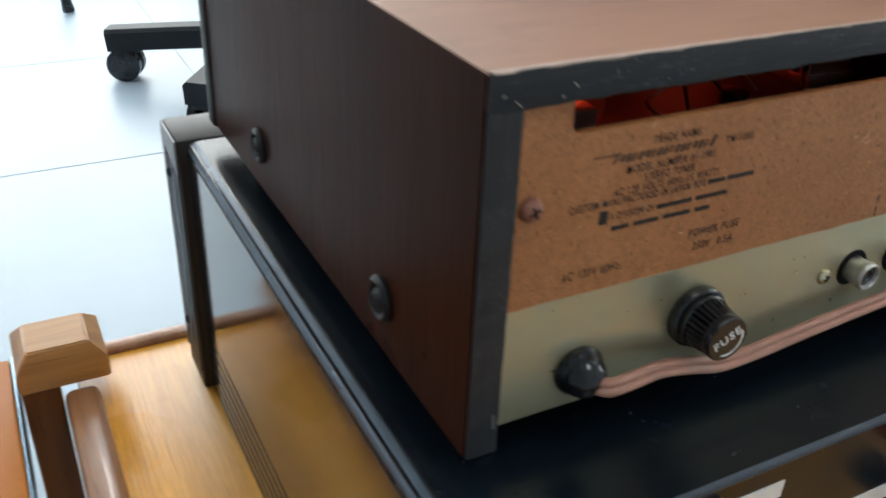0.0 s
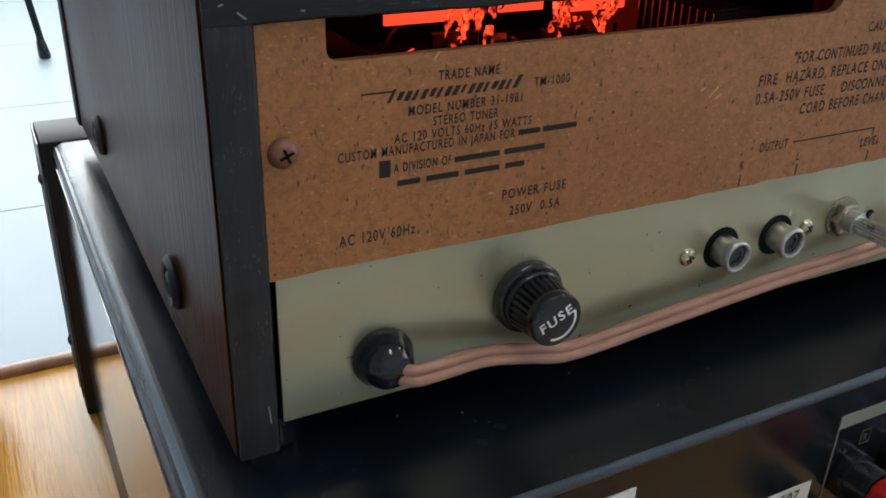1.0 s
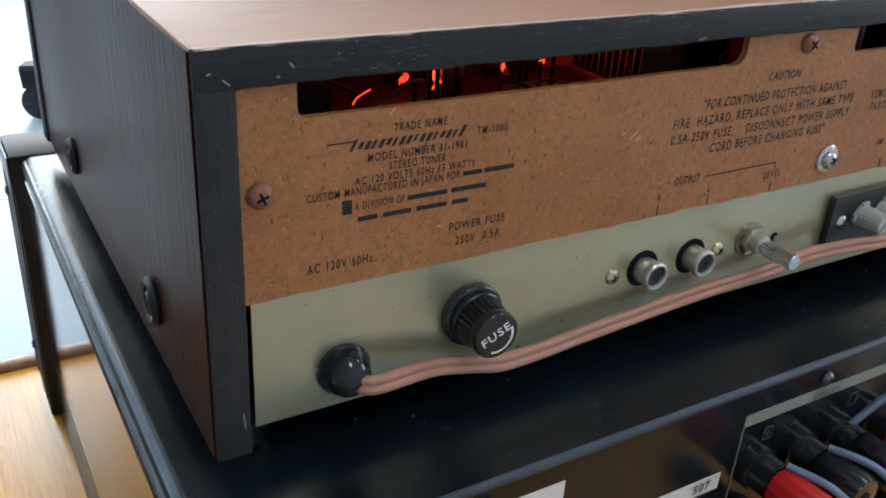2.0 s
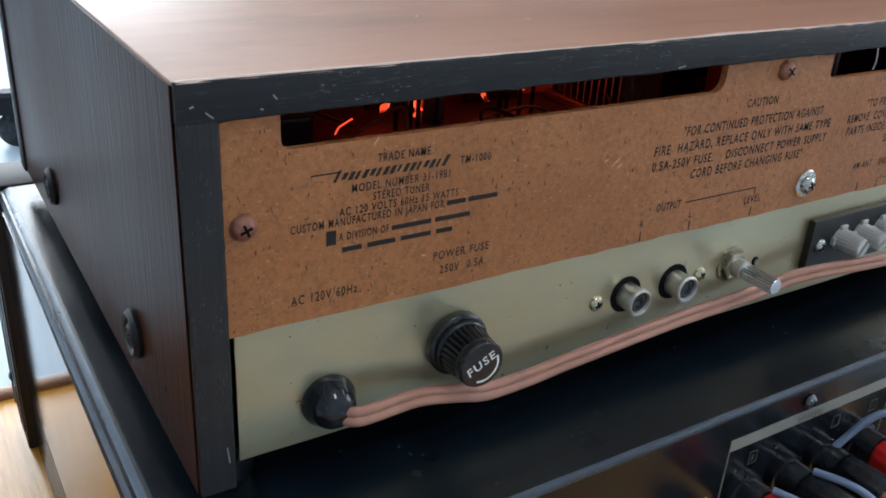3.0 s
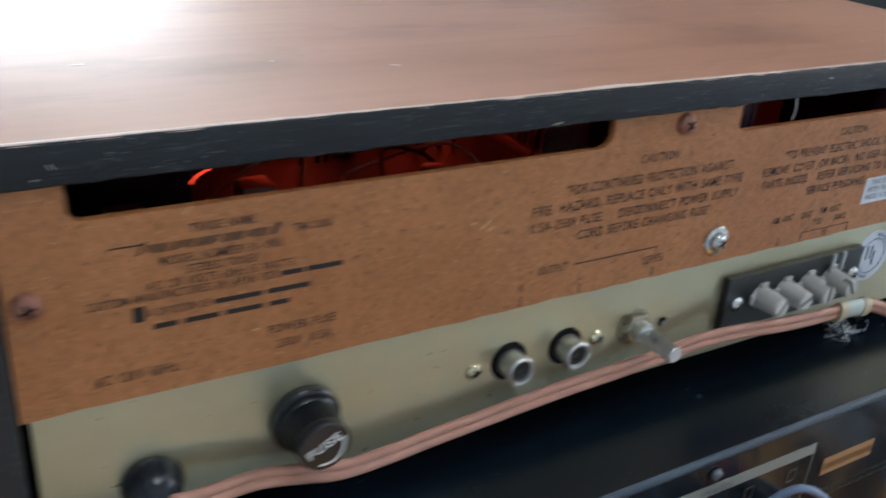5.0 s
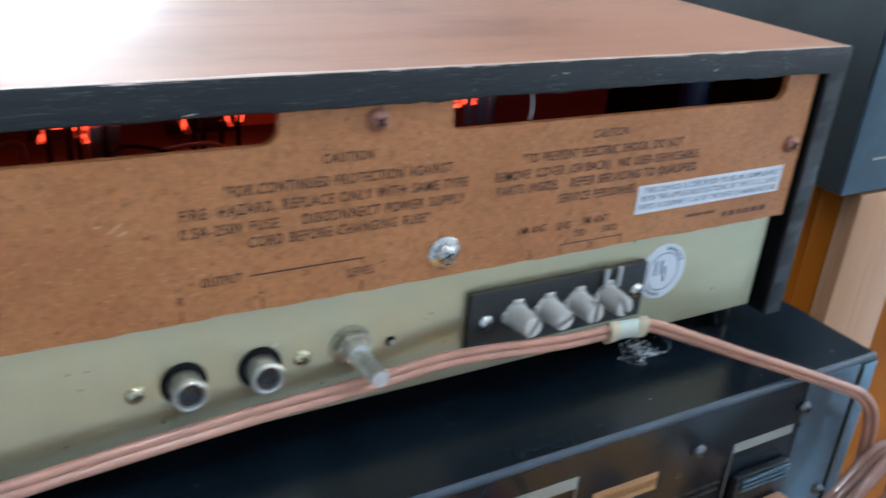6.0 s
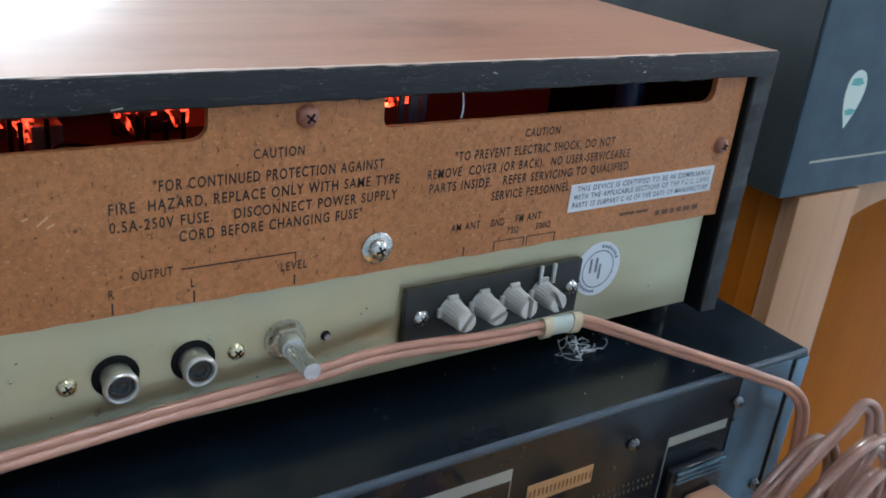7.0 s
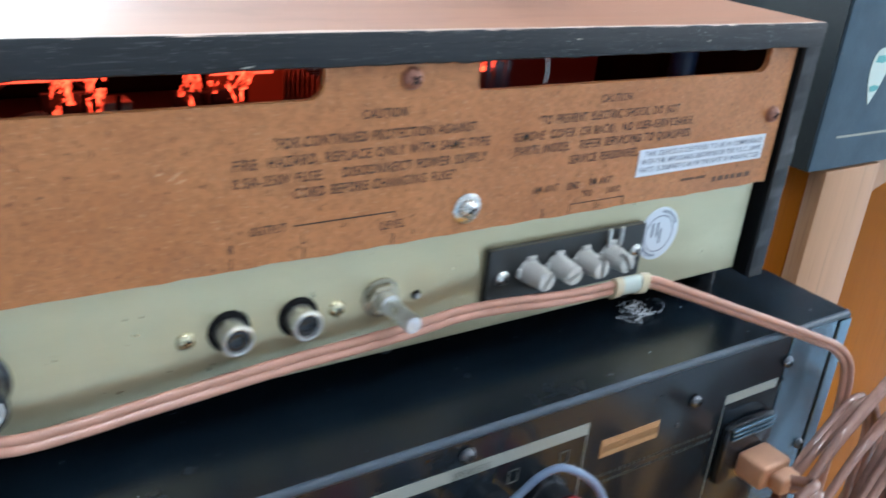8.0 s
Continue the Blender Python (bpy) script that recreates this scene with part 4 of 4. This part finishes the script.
part("fuse_collar", lathe([(0.0086, 0.0037), (0.0088, 0.0041), (0.0088, 0.0056), (0.0084, 0.0060)], (FX, 0, FZ), segs=44), M_bakelite, fuse)
part("fuse_cap", lathe([(0.0082, 0.0060), (0.0082, 0.0066), (0.0074, 0.0122), (0.0073, 0.0126)], (FX, 0, FZ), segs=84, wave=lambda i, h: 1.0 if (i % 3 or h > 0.0124) else 0.92), M_bakelite, fuse, "ribbed black cap", False)
part("fuse_cap_end", lathe([(0.0074, 0.0126), (0.0075, 0.0130), (0.0074, 0.0151), (0.0070, 0.0156), (0.0001, 0.0156)], (FX, 0, FZ), segs=44), M_bakelite, fuse, "smooth black end of the cap")
capm = Matrix.Translation((FX, -0.0157, FZ)) @ pose(0, 0, 0, 0, -28, 0)
lettering("FUSE", -0.0050, 0.0050, 0, 0.0028, fuse, M_white, m=capm @ Matrix.Translation((0, 0, -0.0006)))
arc = bmesh.new()
pr = []
for k in range(13):
    a = radians(225 + 11 * k)
    pr.append([arc.verts.new(capm @ Vector((r * math.cos(a), 0, r * math.sin(a)))) for r in (0.0050, 0.0057)])
for p, q in zip(pr, pr[1:]):
    arc.faces.new((p[0], q[0], q[1], p[1]))
part("printed_arrow", arc, M_white, fuse, smooth=False)

# phono jacks
for jx in (0.1402, 0.1622):
    ring = part("phono_jack", lathe([(0.0066, 0), (0.0066, 0.0003), (0.0001, 0.0003)], (jx, 0, 0.0290), segs=32), M_black, tuner, "black insulating ring of a phono jack", False)
    part("jack_shell", lathe([(0.0045, 0.0004), (0.0045, 0.0050), (0.0048, 0.0053), (0.0050, 0.0058), (0.0050, 0.0068), (0.0048, 0.0074), (0.0044, 0.0077), (0.0039, 0.0076), (0.0036, 0.0070), (0.0036, 0.0050)], (jx, 0, 0.0290), segs=36), M_nickel, ring, "dull nickel shell")
    part("jack_insulator", lathe([(0.0036, 0.0052), (0.0036, 0.0064), (0.0030, 0.0067), (0.0020, 0.0066), (0.0017, 0.0060), (0.0001, 0.0058)], (jx, 0, 0.0290), segs=24), M_bakelite, ring, "black centre")

# output level control
PX, PZ = 0.1908, 0.0300
wash = part("level_control", lathe([(0.0068, 0), (0.0068, 0.0008), (0.0064, 0.0009)], (PX, 0, PZ), segs=28), M_hex, tuner, "plated washer of the level control")
part("hex_nut", lathe([(0.0058, 0.0010), (0.0058, 0.0030), (0.0050, 0.0033)], (PX, 0, PZ), segs=6), M_hex, wash, "hexagon nut", False)
part("bushing", lathe([(0.0036, 0.0031), (0.0036, 0.0068), (0.0030, 0.0070)], (PX, 0, PZ), segs=24), M_nickel, wash)
part("shaft", lathe([(0.0026, 0.0068), (0.0027, 0.0078), (0.0030, 0.0090), (0.0030, 0.0204), (0.0027, 0.0209)], (PX, 0, PZ), segs=36, wave=lambda i, h: 1.0 if (i % 2 or h > 0.0206 or h < 0.0085) else 0.86), M_alu, wash, "ribbed aluminium shaft", False)
part("locating_hole", lathe([(0.0017, 0), (0.0017, 0.0003), (0.0001, 0.0003)], (0.2047, 0, 0.0282), segs=20), M_black, tuner, smooth=False)
part("locating_pin", lathe([(0.0010, 0.0003), (0.0010, 0.0009)], (0.2051, 0, 0.0278), segs=14), M_nickel, tuner)

# aerial terminal board
ant = part("aerial_board", box_bm(0.2320, 0.3070, -0.0030, -0.0002, 0.0185, 0.0402, 0.0003), M_pcb, tuner, "dark aerial terminal board", False)
for ax in (0.2381, 0.3030):
    screw("board_screw", (ax, -0.0030, 0.0293), 0.0029, M_chrome, ant, rise=0.6, turn=0.6)
for k, kx in enumerate((0.2500, 0.2630, 0.2760, 0.2890)):
    turn = (35, 65, 0, 150)[k]
    kz = 0.0302
    b = lathe([(0.0047, 0.0030), (0.0047, 0.0036), (0.0043, 0.0038), (0.0042, 0.0082), (0.0038, 0.0106)], (kx, 0, kz), segs=40, wave=lambda i, h: 1.0 if (i % 2 or h < 0.0037) else 0.955)
    knob = part("aerial_terminal", b, M_knob, ant, "pale grey plastic screw terminal")
    q = pose(kx, -0.0106, kz, 0, turn, 0)
    # the end is split by a slot into two raised lobes
    for lo, hi in ((-1, -0.0008), (0.0010, 1)):
        e = lathe([(0.0038, 0.0), (0.0037, 0.0024), (0.0033, 0.0030), (0.0001, 0.0030)], (0, 0, 0), segs=32)
        for v in e.verts:
            v.co.x = min(max(v.co.x, lo), hi)
        bmesh.ops.transform(e, matrix=q, verts=e.verts)
        part("lobe", e, M_knob, knob, smooth=False)
    e = box_bm(kx - 0.0020, kx + 0.0020, -0.0044, -0.0031, kz + 0.0040, kz + 0.0058, 0.0003)
    merge(e, box_bm(kx - 0.0058, kx - 0.0040, -0.0044, -0.0031, kz - 0.0018, kz + 0.0016, 0.0003))
    part("solder_tab", e, M_knob, knob)
for dx in (-0.0025, 0.0035):
    b = box_bm(0.2890 + dx - 0.0008, 0.2890 + dx + 0.0008, -0.0052, -0.0040, 0.0335, 0.0415, 0.0005)
    part("spade_prong", b, M_nickel, ant, "tinned spade prong")
# certification sticker: plain rings and bars
seal = part("round_sticker", lathe([(0.0112, 0), (0.0112, 0.0002), (0.0001, 0.0002)], (0.3180, 0, 0.0330), segs=48), M_label, tuner, "round white sticker with a blue ring", False)
ringb = bmesh.new()
for r0, r1 in ((0.0074, 0.0079),):
    ra = [[ringb.verts.new((0.3180 + r * math.cos(2 * math.pi * k / 40), -0.0004, 0.0330 + r * math.sin(2 * math.pi * k / 40))) for k in range(40)] for r in (r0, r1)]
    for k in range(40):
        ringb.faces.new((ra[0][k], ra[0][(k + 1) % 40], ra[1][(k + 1) % 40], ra[1][k]))
part("printed_ring", ringb, M_label_ink, seal, smooth=False)
for k in range(14):
    a = radians(25 + k * 10) if k < 7 else radians(205 + (k - 7) * 10)
    s = box_bm(-0.0005, 0.0005, -0.0004, -0.0003, -0.0006, 0.0006)
    bmesh.ops.transform(s, matrix=pose(0.3180 + 0.0094 * math.cos(a), 0, 0.0330 + 0.0094 * math.sin(a), 0, 90 - math.degrees(a), 0), verts=s.verts)
    part("printed_bar", s, M_label_ink, seal, smooth=False)
for xa, xb, za, zb in ((0.3136, 0.3146, 0.0318, 0.0378), (0.3164, 0.3174, 0.0318, 0.0378), (0.3184, 0.3194, 0.0288, 0.0350)):
    part("printed_bar", box_bm(xa, xb, -0.0004, -0.0003, za, zb), M_label_ink, seal, smooth=False)

# ---- inside the case, seen through the slots ----
part("chassis_deck", box_bm(0.006, 0.371, 0.002, 0.205, 0.0440, 0.0452), M_chassis, tuner, "dusty steel chassis")
dial = part("dial_plate", box_bm(0.030, 0.345, 0.2080, 0.2095, 0.0453, 0.1030), M_black, tuner, "steel plate behind the dial", False)
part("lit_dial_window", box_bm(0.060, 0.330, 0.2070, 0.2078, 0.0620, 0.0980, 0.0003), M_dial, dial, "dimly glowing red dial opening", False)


def dial_lamp(x, y, wide, seed, low, high):
    """A dial lamp among crumpled shards, added to glow red themselves, held between dark uprights."""
    rnd = random.Random(seed)
    socket = part("lamp_socket", box_bm(x - wide / 2, x + wide / 2, y + 0.010, y + 0.014, low - 0.006, low + 0.004, 0.0008), M_sleeve, tuner, "dark lamp socket")
    part("dial_lamp", lathe([(0.0010, 0), (0.0019, 0.002), (0.0019, 0.005), (0.0008, 0.007)], (x, y + 0.006, high - 0.009), (0, 0, 1), 16), M_bulb, socket, "small glowing orange lamp")
    b = bmesh.new()
    for k in range(26):
        u, v, z = x + rnd.uniform(-0.5, 0.5) * wide, y + rnd.uniform(-0.006, 0.008), rnd.uniform(low, high)
        h, w, lean = rnd.uniform(0.004, 0.012), rnd.uniform(0.0012, 0.0042), rnd.uniform(-0.5, 0.5)
        rows = []
        for j in range(5):
            f = j / 4 - 0.5
            c = Vector((u + lean * h * f + rnd.gauss(0, 0.0003), v + rnd.gauss(0, 0.0006), z + h * f))
            k2 = w * (0.4 + rnd.random()) / 2
            rows.append([b.verts.new(c + Vector((-k2, rnd.gauss(0, 0.0005), 0))), b.verts.new(c + Vector((k2, rnd.gauss(0, 0.0005), 0)))])
        for p, q in zip(rows, rows[1:]):
            b.faces.new((p[0], p[1], q[1], q[0]))
    tagged(part("glow_shards", b, M_shards, socket, smooth=False), "added crumpled red shards carrying the lamp's glow", kind="stuff")
    b = bmesh.new()
    for k in range(4):
        u = x - wide / 2 + wide * (k + rnd.uniform(0.1, 0.9)) / 4
        merge(b, box_bm(u - 0.0010, u + 0.0010, y - 0.010, y - 0.009, 0.0453, low + rnd.uniform(0.002, 0.012), 0.0002))
    part("upright", b, M_sleeve, socket, smooth=False)


# added glowing sheet for the red light on the chassis behind the second slot
part("red_spill_sheet", box_bm(0.262, 0.356, 0.088, 0.0885, 0.0455, 0.0900), M_spill, tuner, "added sheet for the dim red light in the case", False)
part("capacitor", lathe([(0.0050, 0), (0.0055, 0.001), (0.0055, 0.052), (0.0048, 0.053)], (0.3480, 0.030, 0.0453), (0, 0, 1), 18), M_blue_part, tuner, "blue sleeved capacitor")
dial_lamp(0.137, 0.150, 0.026, 1, 0.0545, 0.078)
dial_lamp(0.194, 0.150, 0.032, 2, 0.0525, 0.078)
dial_lamp(0.236, 0.020, 0.012, 3, 0.0985, 0.1030)
# added bars and sheet glow red for the bright band behind the dial
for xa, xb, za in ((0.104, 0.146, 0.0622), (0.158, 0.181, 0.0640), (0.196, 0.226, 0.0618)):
    part("glow_bar", box_bm(xa, xb, 0.1640, 0.1655, za, za + 0.0045, 0.0004), M_red_glow, tuner, "added bar for the red glow behind the dial", False)
part("red_glow_sheet", box_bm(0.196, 0.250, 0.1690, 0.1695, 0.0455, 0.0880), M_glow_sheet, tuner, "added sheet glowing dim red", False)
# the lead's red glint is its own emission
part("bent_lead", sweep([(0.060, 0.058, 0.0770), (0.0625, 0.060, 0.0785), (0.068, 0.062, 0.0800)], round_profile(0.0003, 6), (0, 1, 0)), M_red_glow, tuner, "thin lead with a painted red glint")
part("stray_thread", sweep([(0.2480, 0.0006, 0.0966), (0.2484, 0.0004, 0.1000), (0.2476, 0.0006, 0.1060)], round_profile(0.0003, 5), (0, 1, 0)), M_dust, tuner, "pale thread hanging in the slot")
rnd = random.Random(21)
cans = [(0.030, 0.05), (0.046, 0.085), (0.062, 0.04), (0.094, 0.10), (0.110, 0.055), (0.160, 0.085), (0.172, 0.035), (0.150, 0.150), (0.278, 0.09), (0.268, 0.05), (0.300, 0.10), (0.322, 0.06), (0.362, 0.06)]
for k, (cx, cy) in enumerate(cans):
    h = 0.0452 + rnd.uniform(0.008, 0.017)
    if k % 3 == 2:
        part("capacitor", lathe([(0.0050, 0), (0.0055, 0.001), (0.0055, h - 0.0455), (0.0048, h - 0.0452)], (cx, cy, 0.0453), (0, 0, 1), 18), M_blue_part if k == 12 - 1 or k == 11 else M_sleeve, tuner)
    else:
        part("shielding_can", box_bm(cx - 0.006, cx + 0.006, cy - 0.006, cy + 0.006, 0.0453, h, 0.0006), M_can, tuner)
part("transformer", box_bm(0.036, 0.074, 0.105, 0.142, 0.0453, 0.068, 0.002), M_sleeve, tuner, "dark laminated transformer")
tc = part("tuning_capacitor", box_bm(0.226, 0.256, 0.105, 0.160, 0.0453, 0.0500, 0.0006), M_can, tuner, "tuning capacitor with thin vanes")
for k in range(11):
    part("vane", box_bm(0.228, 0.254, 0.108 + k * 0.0048, 0.1088 + k * 0.0048, 0.0501, 0.0700), M_can, tc, smooth=False)
for k in range(9):
    x, y = rnd.uniform(0.03, 0.34), rnd.uniform(0.03, 0.16)
    pts = [(x, y, 0.047), (x + rnd.uniform(-0.01, 0.02), y + 0.01, 0.054 + rnd.uniform(0, 0.010)), (x + rnd.uniform(0.01, 0.05), y + 0.02, 0.056 + rnd.uniform(0, 0.010)), (x + rnd.uniform(0.03, 0.07), y + 0.015, 0.047)]
    part("hook_up_wire", sweep(pts, round_profile(0.0008, 6), (0, 1, 0)), M_cord if k % 2 else M_sleeve, tuner)

# ---- the tuner's own cord ----
cord_points = [(0.0318, -0.0074, 0.0200), (0.0350, -0.0102, 0.0200), (0.0420, -0.0098, 0.0196), (0.0560, -0.0080, 0.0186), (0.0690, -0.0078, 0.0158), (0.0800, -0.0078, 0.0131), (0.0950, -0.0076, 0.0132), (0.1120, -0.0072, 0.0144), (0.1550, -0.0068, 0.0173), (0.1780, -0.0068, 0.0182), (0.2000, -0.0070, 0.0195),
               (0.2180, -0.0080, 0.0218), (0.2360, -0.0100, 0.0224), (0.2540, -0.0125, 0.0222), (0.2700, -0.0140, 0.0222), (0.2860, -0.0150, 0.0228), (0.2980, -0.0165, 0.0230), (0.3150, -0.0215, 0.0172), (0.3380, -0.0285, 0.0084), (0.3620, -0.0350, -0.0008), (0.3830, -0.0405, -0.0092), (0.3965, -0.0435, -0.0155), (0.4050, -0.0455, -0.0250), (0.4080, -0.0465, -0.0400), (0.4070, -0.0480, -0.0620), (0.4020, -0.0510, -0.1000), (0.3950, -0.0560, TZ + 0.004)]
part("power_cord", sweep(cord_points, twin_profile(0.00146), (0, -0.25, 1), steps=8, twist=lambda t: 0.42 + 0.10 * math.sin(9 * t) - 0.55 * min(max((t - 0.50) / 0.12, 0), 1) - 1.1 * max(0, t - 0.58)), M_cord, tuner, "faded brown twin mains cord")
oval = [(0.0027 * math.cos(2 * math.pi * k / 16), 0.0046 * math.sin(2 * math.pi * k / 16)) for k in range(16)]
slim = [(0.0024 * math.cos(2 * math.pi * k / 16), 0.0041 * math.sin(2 * math.pi * k / 16)) for k in range(16)]
tie = part("cord_tie", sweep([(0.2815, -0.0148, 0.0222), (0.2832, -0.0149, 0.0223), (0.2850, -0.0150, 0.0224)], oval, (0, -0.25, 1), 3), M_tie, tuner, "yellowed plastic tie round the cord")
part("tie_end", sweep([(0.2935, -0.0158, 0.0226), (0.2955, -0.0160, 0.0225), (0.2972, -0.0163, 0.0224)], oval, (0, -0.25, 1), 3), M_tie, tie)
part("tie_sleeve", sweep([(0.2850, -0.0150, 0.0224), (0.2895, -0.0154, 0.0226), (0.2935, -0.0158, 0.0226)], slim, (0, -0.25, 1), 3), M_tape, tie, "pale centre of the tie")

# ---- dust on the amplifier ----
fluff = bmesh.new()
rnd = random.Random(3)
for k in range(20):
    p = Vector((0.3205 + rnd.gauss(0, 0.0030), 0.003 + rnd.gauss(0, 0.0026), AT + 0.0006))
    pts = [p]
    for _ in range(5):
        p = p + Vector((rnd.gauss(0.0006, 0.0030), rnd.gauss(0, 0.0012), rnd.gauss(0.0003, 0.0010)))
        p.z = max(p.z, AT + 0.0003)
        pts.append(p)
    sweep(pts, round_profile(rnd.choice((0.00006, 0.00009, 0.00018)), 4), (0, 0.3, 1), 5, bm=fluff)
sweep([(0.3150, -0.004, AT + 0.0003), (0.3145, -0.001, AT + 0.004), (0.3150, 0.002, AT + 0.008)], round_profile(0.00018, 5), (1, 0, 0), 5, bm=fluff)
sweep([(0.3150, -0.004, AT + 0.0003), (0.3080, -0.001, AT + 0.002), (0.3060, 0.002, AT + 0.009)], round_profile(0.00007, 5), (1, 0, 0), 5, bm=fluff)
tagged(finish(new("dust_fluff", bpy.data.meshes.new("dust_fluff")), fluff, M_dust, True), "pale tangle of dust and cobweb on the amplifier", "dust", kind="stuff")
specks = bmesh.new()
for k in range(22):
    x, y, r = rnd.uniform(0.0, 0.40), rnd.uniform(-0.030, 0.02), rnd.choice((0.00005, 0.00007, 0.00010))
    s = box_bm(x - r, x + r * rnd.uniform(1, 3), y - r, y + r, AT + 0.0001, AT + 0.0003)
    merge(specks, s)
tagged(finish(new("dust_specks", bpy.data.meshes.new("dust_specks")), specks, M_dust, False), "scattered pale dust specks on the black cover", "dust", kind="stuff")

# ---- the stand and blue-grey box beside ----
SX0, SX1, SY, STZ = 0.5015, 1.10, 0.0450, 0.0235
stand = thing("wooden_stand", (0.63, 0.2, FLOOR), "orange varnished wooden stand with a pale square leg", "stand")
part("front_leg", box_bm(SX0, 0.5545, SY + 0.0004, SY + 0.011, FLOOR, STZ, 0.0012), M_leg, stand, "pale varnished square leg")
# leg side and inner panel take the wood darkened for shade
part("leg_side", box_bm(SX0 + 0.0002, SX0 + 0.020, SY + 0.0112, SY + 0.024, FLOOR, STZ, 0.0005), M_shade, stand, "side of the leg, shade put into its colour")
part("side_panel", box_bm(SX0 + 0.004, SX0 + 0.016, SY + 0.0242, 0.42, FLOOR, STZ, 0.001), M_stand, stand, "orange varnished side panel")
part("inner_panel", box_bm(0.5222, SX1, SY + 0.105, SY + 0.117, FLOOR, STZ, 0.001), M_shade, stand, "varnished inner panel, shade put into its colour")
arch = [(0.5547, STZ), (0.5547, -0.006)]
arch += [(0.5547 + 0.11 * (1 - math.cos(radians(9 * k))), -0.006 + 0.022 * math.sin(radians(9 * k))) for k in range(1, 11)]
arch += [(SX1, 0.016), (SX1, STZ)]
part("arched_apron", plate_outline(arch, SY + 0.006, SY + 0.024), M_leg, stand, "apron with a curved lower edge", False)
part("back_panel", box_bm(SX0 + 0.0222, SX1, 0.408, 0.42, FLOOR, STZ, 0.001), M_stand, stand)

crate = thing("blue_grey_box", (0.65, 0.18, STZ), "dark blue-grey painted box with a drop sticker on the stand", "box")
part("body", box_bm(0.4832, 0.95, SY, 0.36, STZ + 0.0012, 0.46, 0.0018), M_box, crate)
# thin sheet that paints the shade on the box's left side
part("shaded_side", box_bm(0.4822, 0.4831, SY + 0.0015, 0.3585, STZ + 0.0025, 0.4585, 0.0003), M_box_shaded, crate, "dark side of the box, shade put into its colour", False)
drop = []
for k in range(25):
    t = k / 24
    a = 2 * math.pi * t
    drop.append((0.0108 * math.sin(a) * (math.sin(a / 2) ** 1.1), 0.0155 * -math.cos(a)))
ca, sa = math.cos(radians(-4)), math.sin(radians(-4))
drop = [(0.5215 + x * ca - z * sa, 0.0760 + x * sa + z * ca) for x, z in drop[:-1]]
stick = part("drop_sticker", plate_outline(drop, SY - 0.0004, SY + 0.0001), material("pale_green_sticker", (0.55, 0.63, 0.58), 0.45), crate, "pale drop-shaped sticker", False)
part("teal_patch", plate_outline([(0.5165, 0.0838), (0.5180, 0.0872), (0.5240, 0.0874), (0.5275, 0.0842), (0.5225, 0.0832)], SY - 0.0006, SY - 0.0003), M_teal, stick, smooth=False)
part("teal_patch", plate_outline([(0.5168, 0.0704), (0.5212, 0.0714), (0.5262, 0.0704), (0.5242, 0.0680), (0.5192, 0.0676)], SY - 0.0006, SY - 0.0003), M_teal, stick, smooth=False)
part("scratch", box_bm(0.5000, 0.600, SY - 0.0003, SY + 0.0002, 0.0430, 0.0442), material("scraped_paint", (0.34, 0.33, 0.28), 0.6), crate, smooth=False)

# ---- the office chair and tripod foot on the floor ----
chair = thing("office_chair_base", (0.436, 1.69, FLOOR), "black nylon five-star office chair base on casters", "office chair")
HUB = Vector((0.436, 1.69, FLOOR))
part("hub", lathe([(0.045, 0.075), (0.050, 0.085), (0.050, 0.135), (0.030, 0.150), (0.028, 0.34)], HUB, (0, 0, 1), 28), M_chair, chair)
for k in range(5):
    a = radians(153 + 72 * k + (6 if k == 1 else 0))
    d = Vector((math.cos(a), math.sin(a), 0))
    tip = HUB + d * 0.336
    leg = part("leg", sweep([HUB + d * 0.04 + Vector((0, 0, 0.115)), HUB + d * 0.17 + Vector((0, 0, 0.108)), tip + Vector((0, 0, 0.095))], [(-0.027, -0.028), (0.027, -0.028), (0.027, 0.010), (0.020, 0.018), (-0.020, 0.018), (-0.027, 0.010)], (0, 0, 1), 6), M_chair, chair)
    ax = Vector((-d.y, d.x, 0))
    for side in (-1, 1):
        part("caster", lathe([(0.029, -0.011), (0.036, -0.008), (0.036, 0.008), (0.029, 0.011)], tip - d * 0.030 + ax * 0.016 * side + Vector((0, 0, 0.0365)), ax, 24), M_rubber, leg)
    part("caster_hood", lathe([(0.014, 0.055), (0.030, 0.060), (0.026, 0.082)], tip - d * 0.030, (0, 0, 1), 20), M_chair, leg)
tripod = thing("tripod", (0.115, 2.42, FLOOR), "thin black metal tripod leg with a rubber foot", "tripod")
part("tripod_leg", sweep([(0.115, 2.42, FLOOR + 0.012), (0.06, 2.47, FLOOR + 0.45), (0.0, 2.53, FLOOR + 1.0)], round_profile(0.009), (0, 1, 0), 4), M_chair, tripod)
part("rubber_foot", lathe([(0.014, 0), (0.016, 0.006), (0.013, 0.035), (0.010, 0.05)], (0.115, 2.42, FLOOR), (-0.11, 0.1, 0.9), 16), M_rubber, tripod)

# ---- floor tiles ----
TILE = 0.60
q = box_bm(-TILE / 2 + 0.0015, TILE / 2 - 0.0015, -TILE / 2 + 0.0015, TILE / 2 - 0.0015, -0.006, 0, 0.0008, 1)
tile_mesh = bpy.data.meshes.new("floor_tile")
q.to_mesh(tile_mesh)
q.free()
tile_mesh.materials.append(M_tile)
for i in range(-1, 11):
    for j in range(-1, 12):
        x, y = -2.4 + TILE * i, -1.9 + TILE * j
        if WEST - 0.2 < x < EAST + 0.2 and SOUTH - 0.2 < y < NORTH + 0.2:
            t = new("tile", tile_mesh)
            t.location = (x, y, FLOOR)
            t.parent = floor
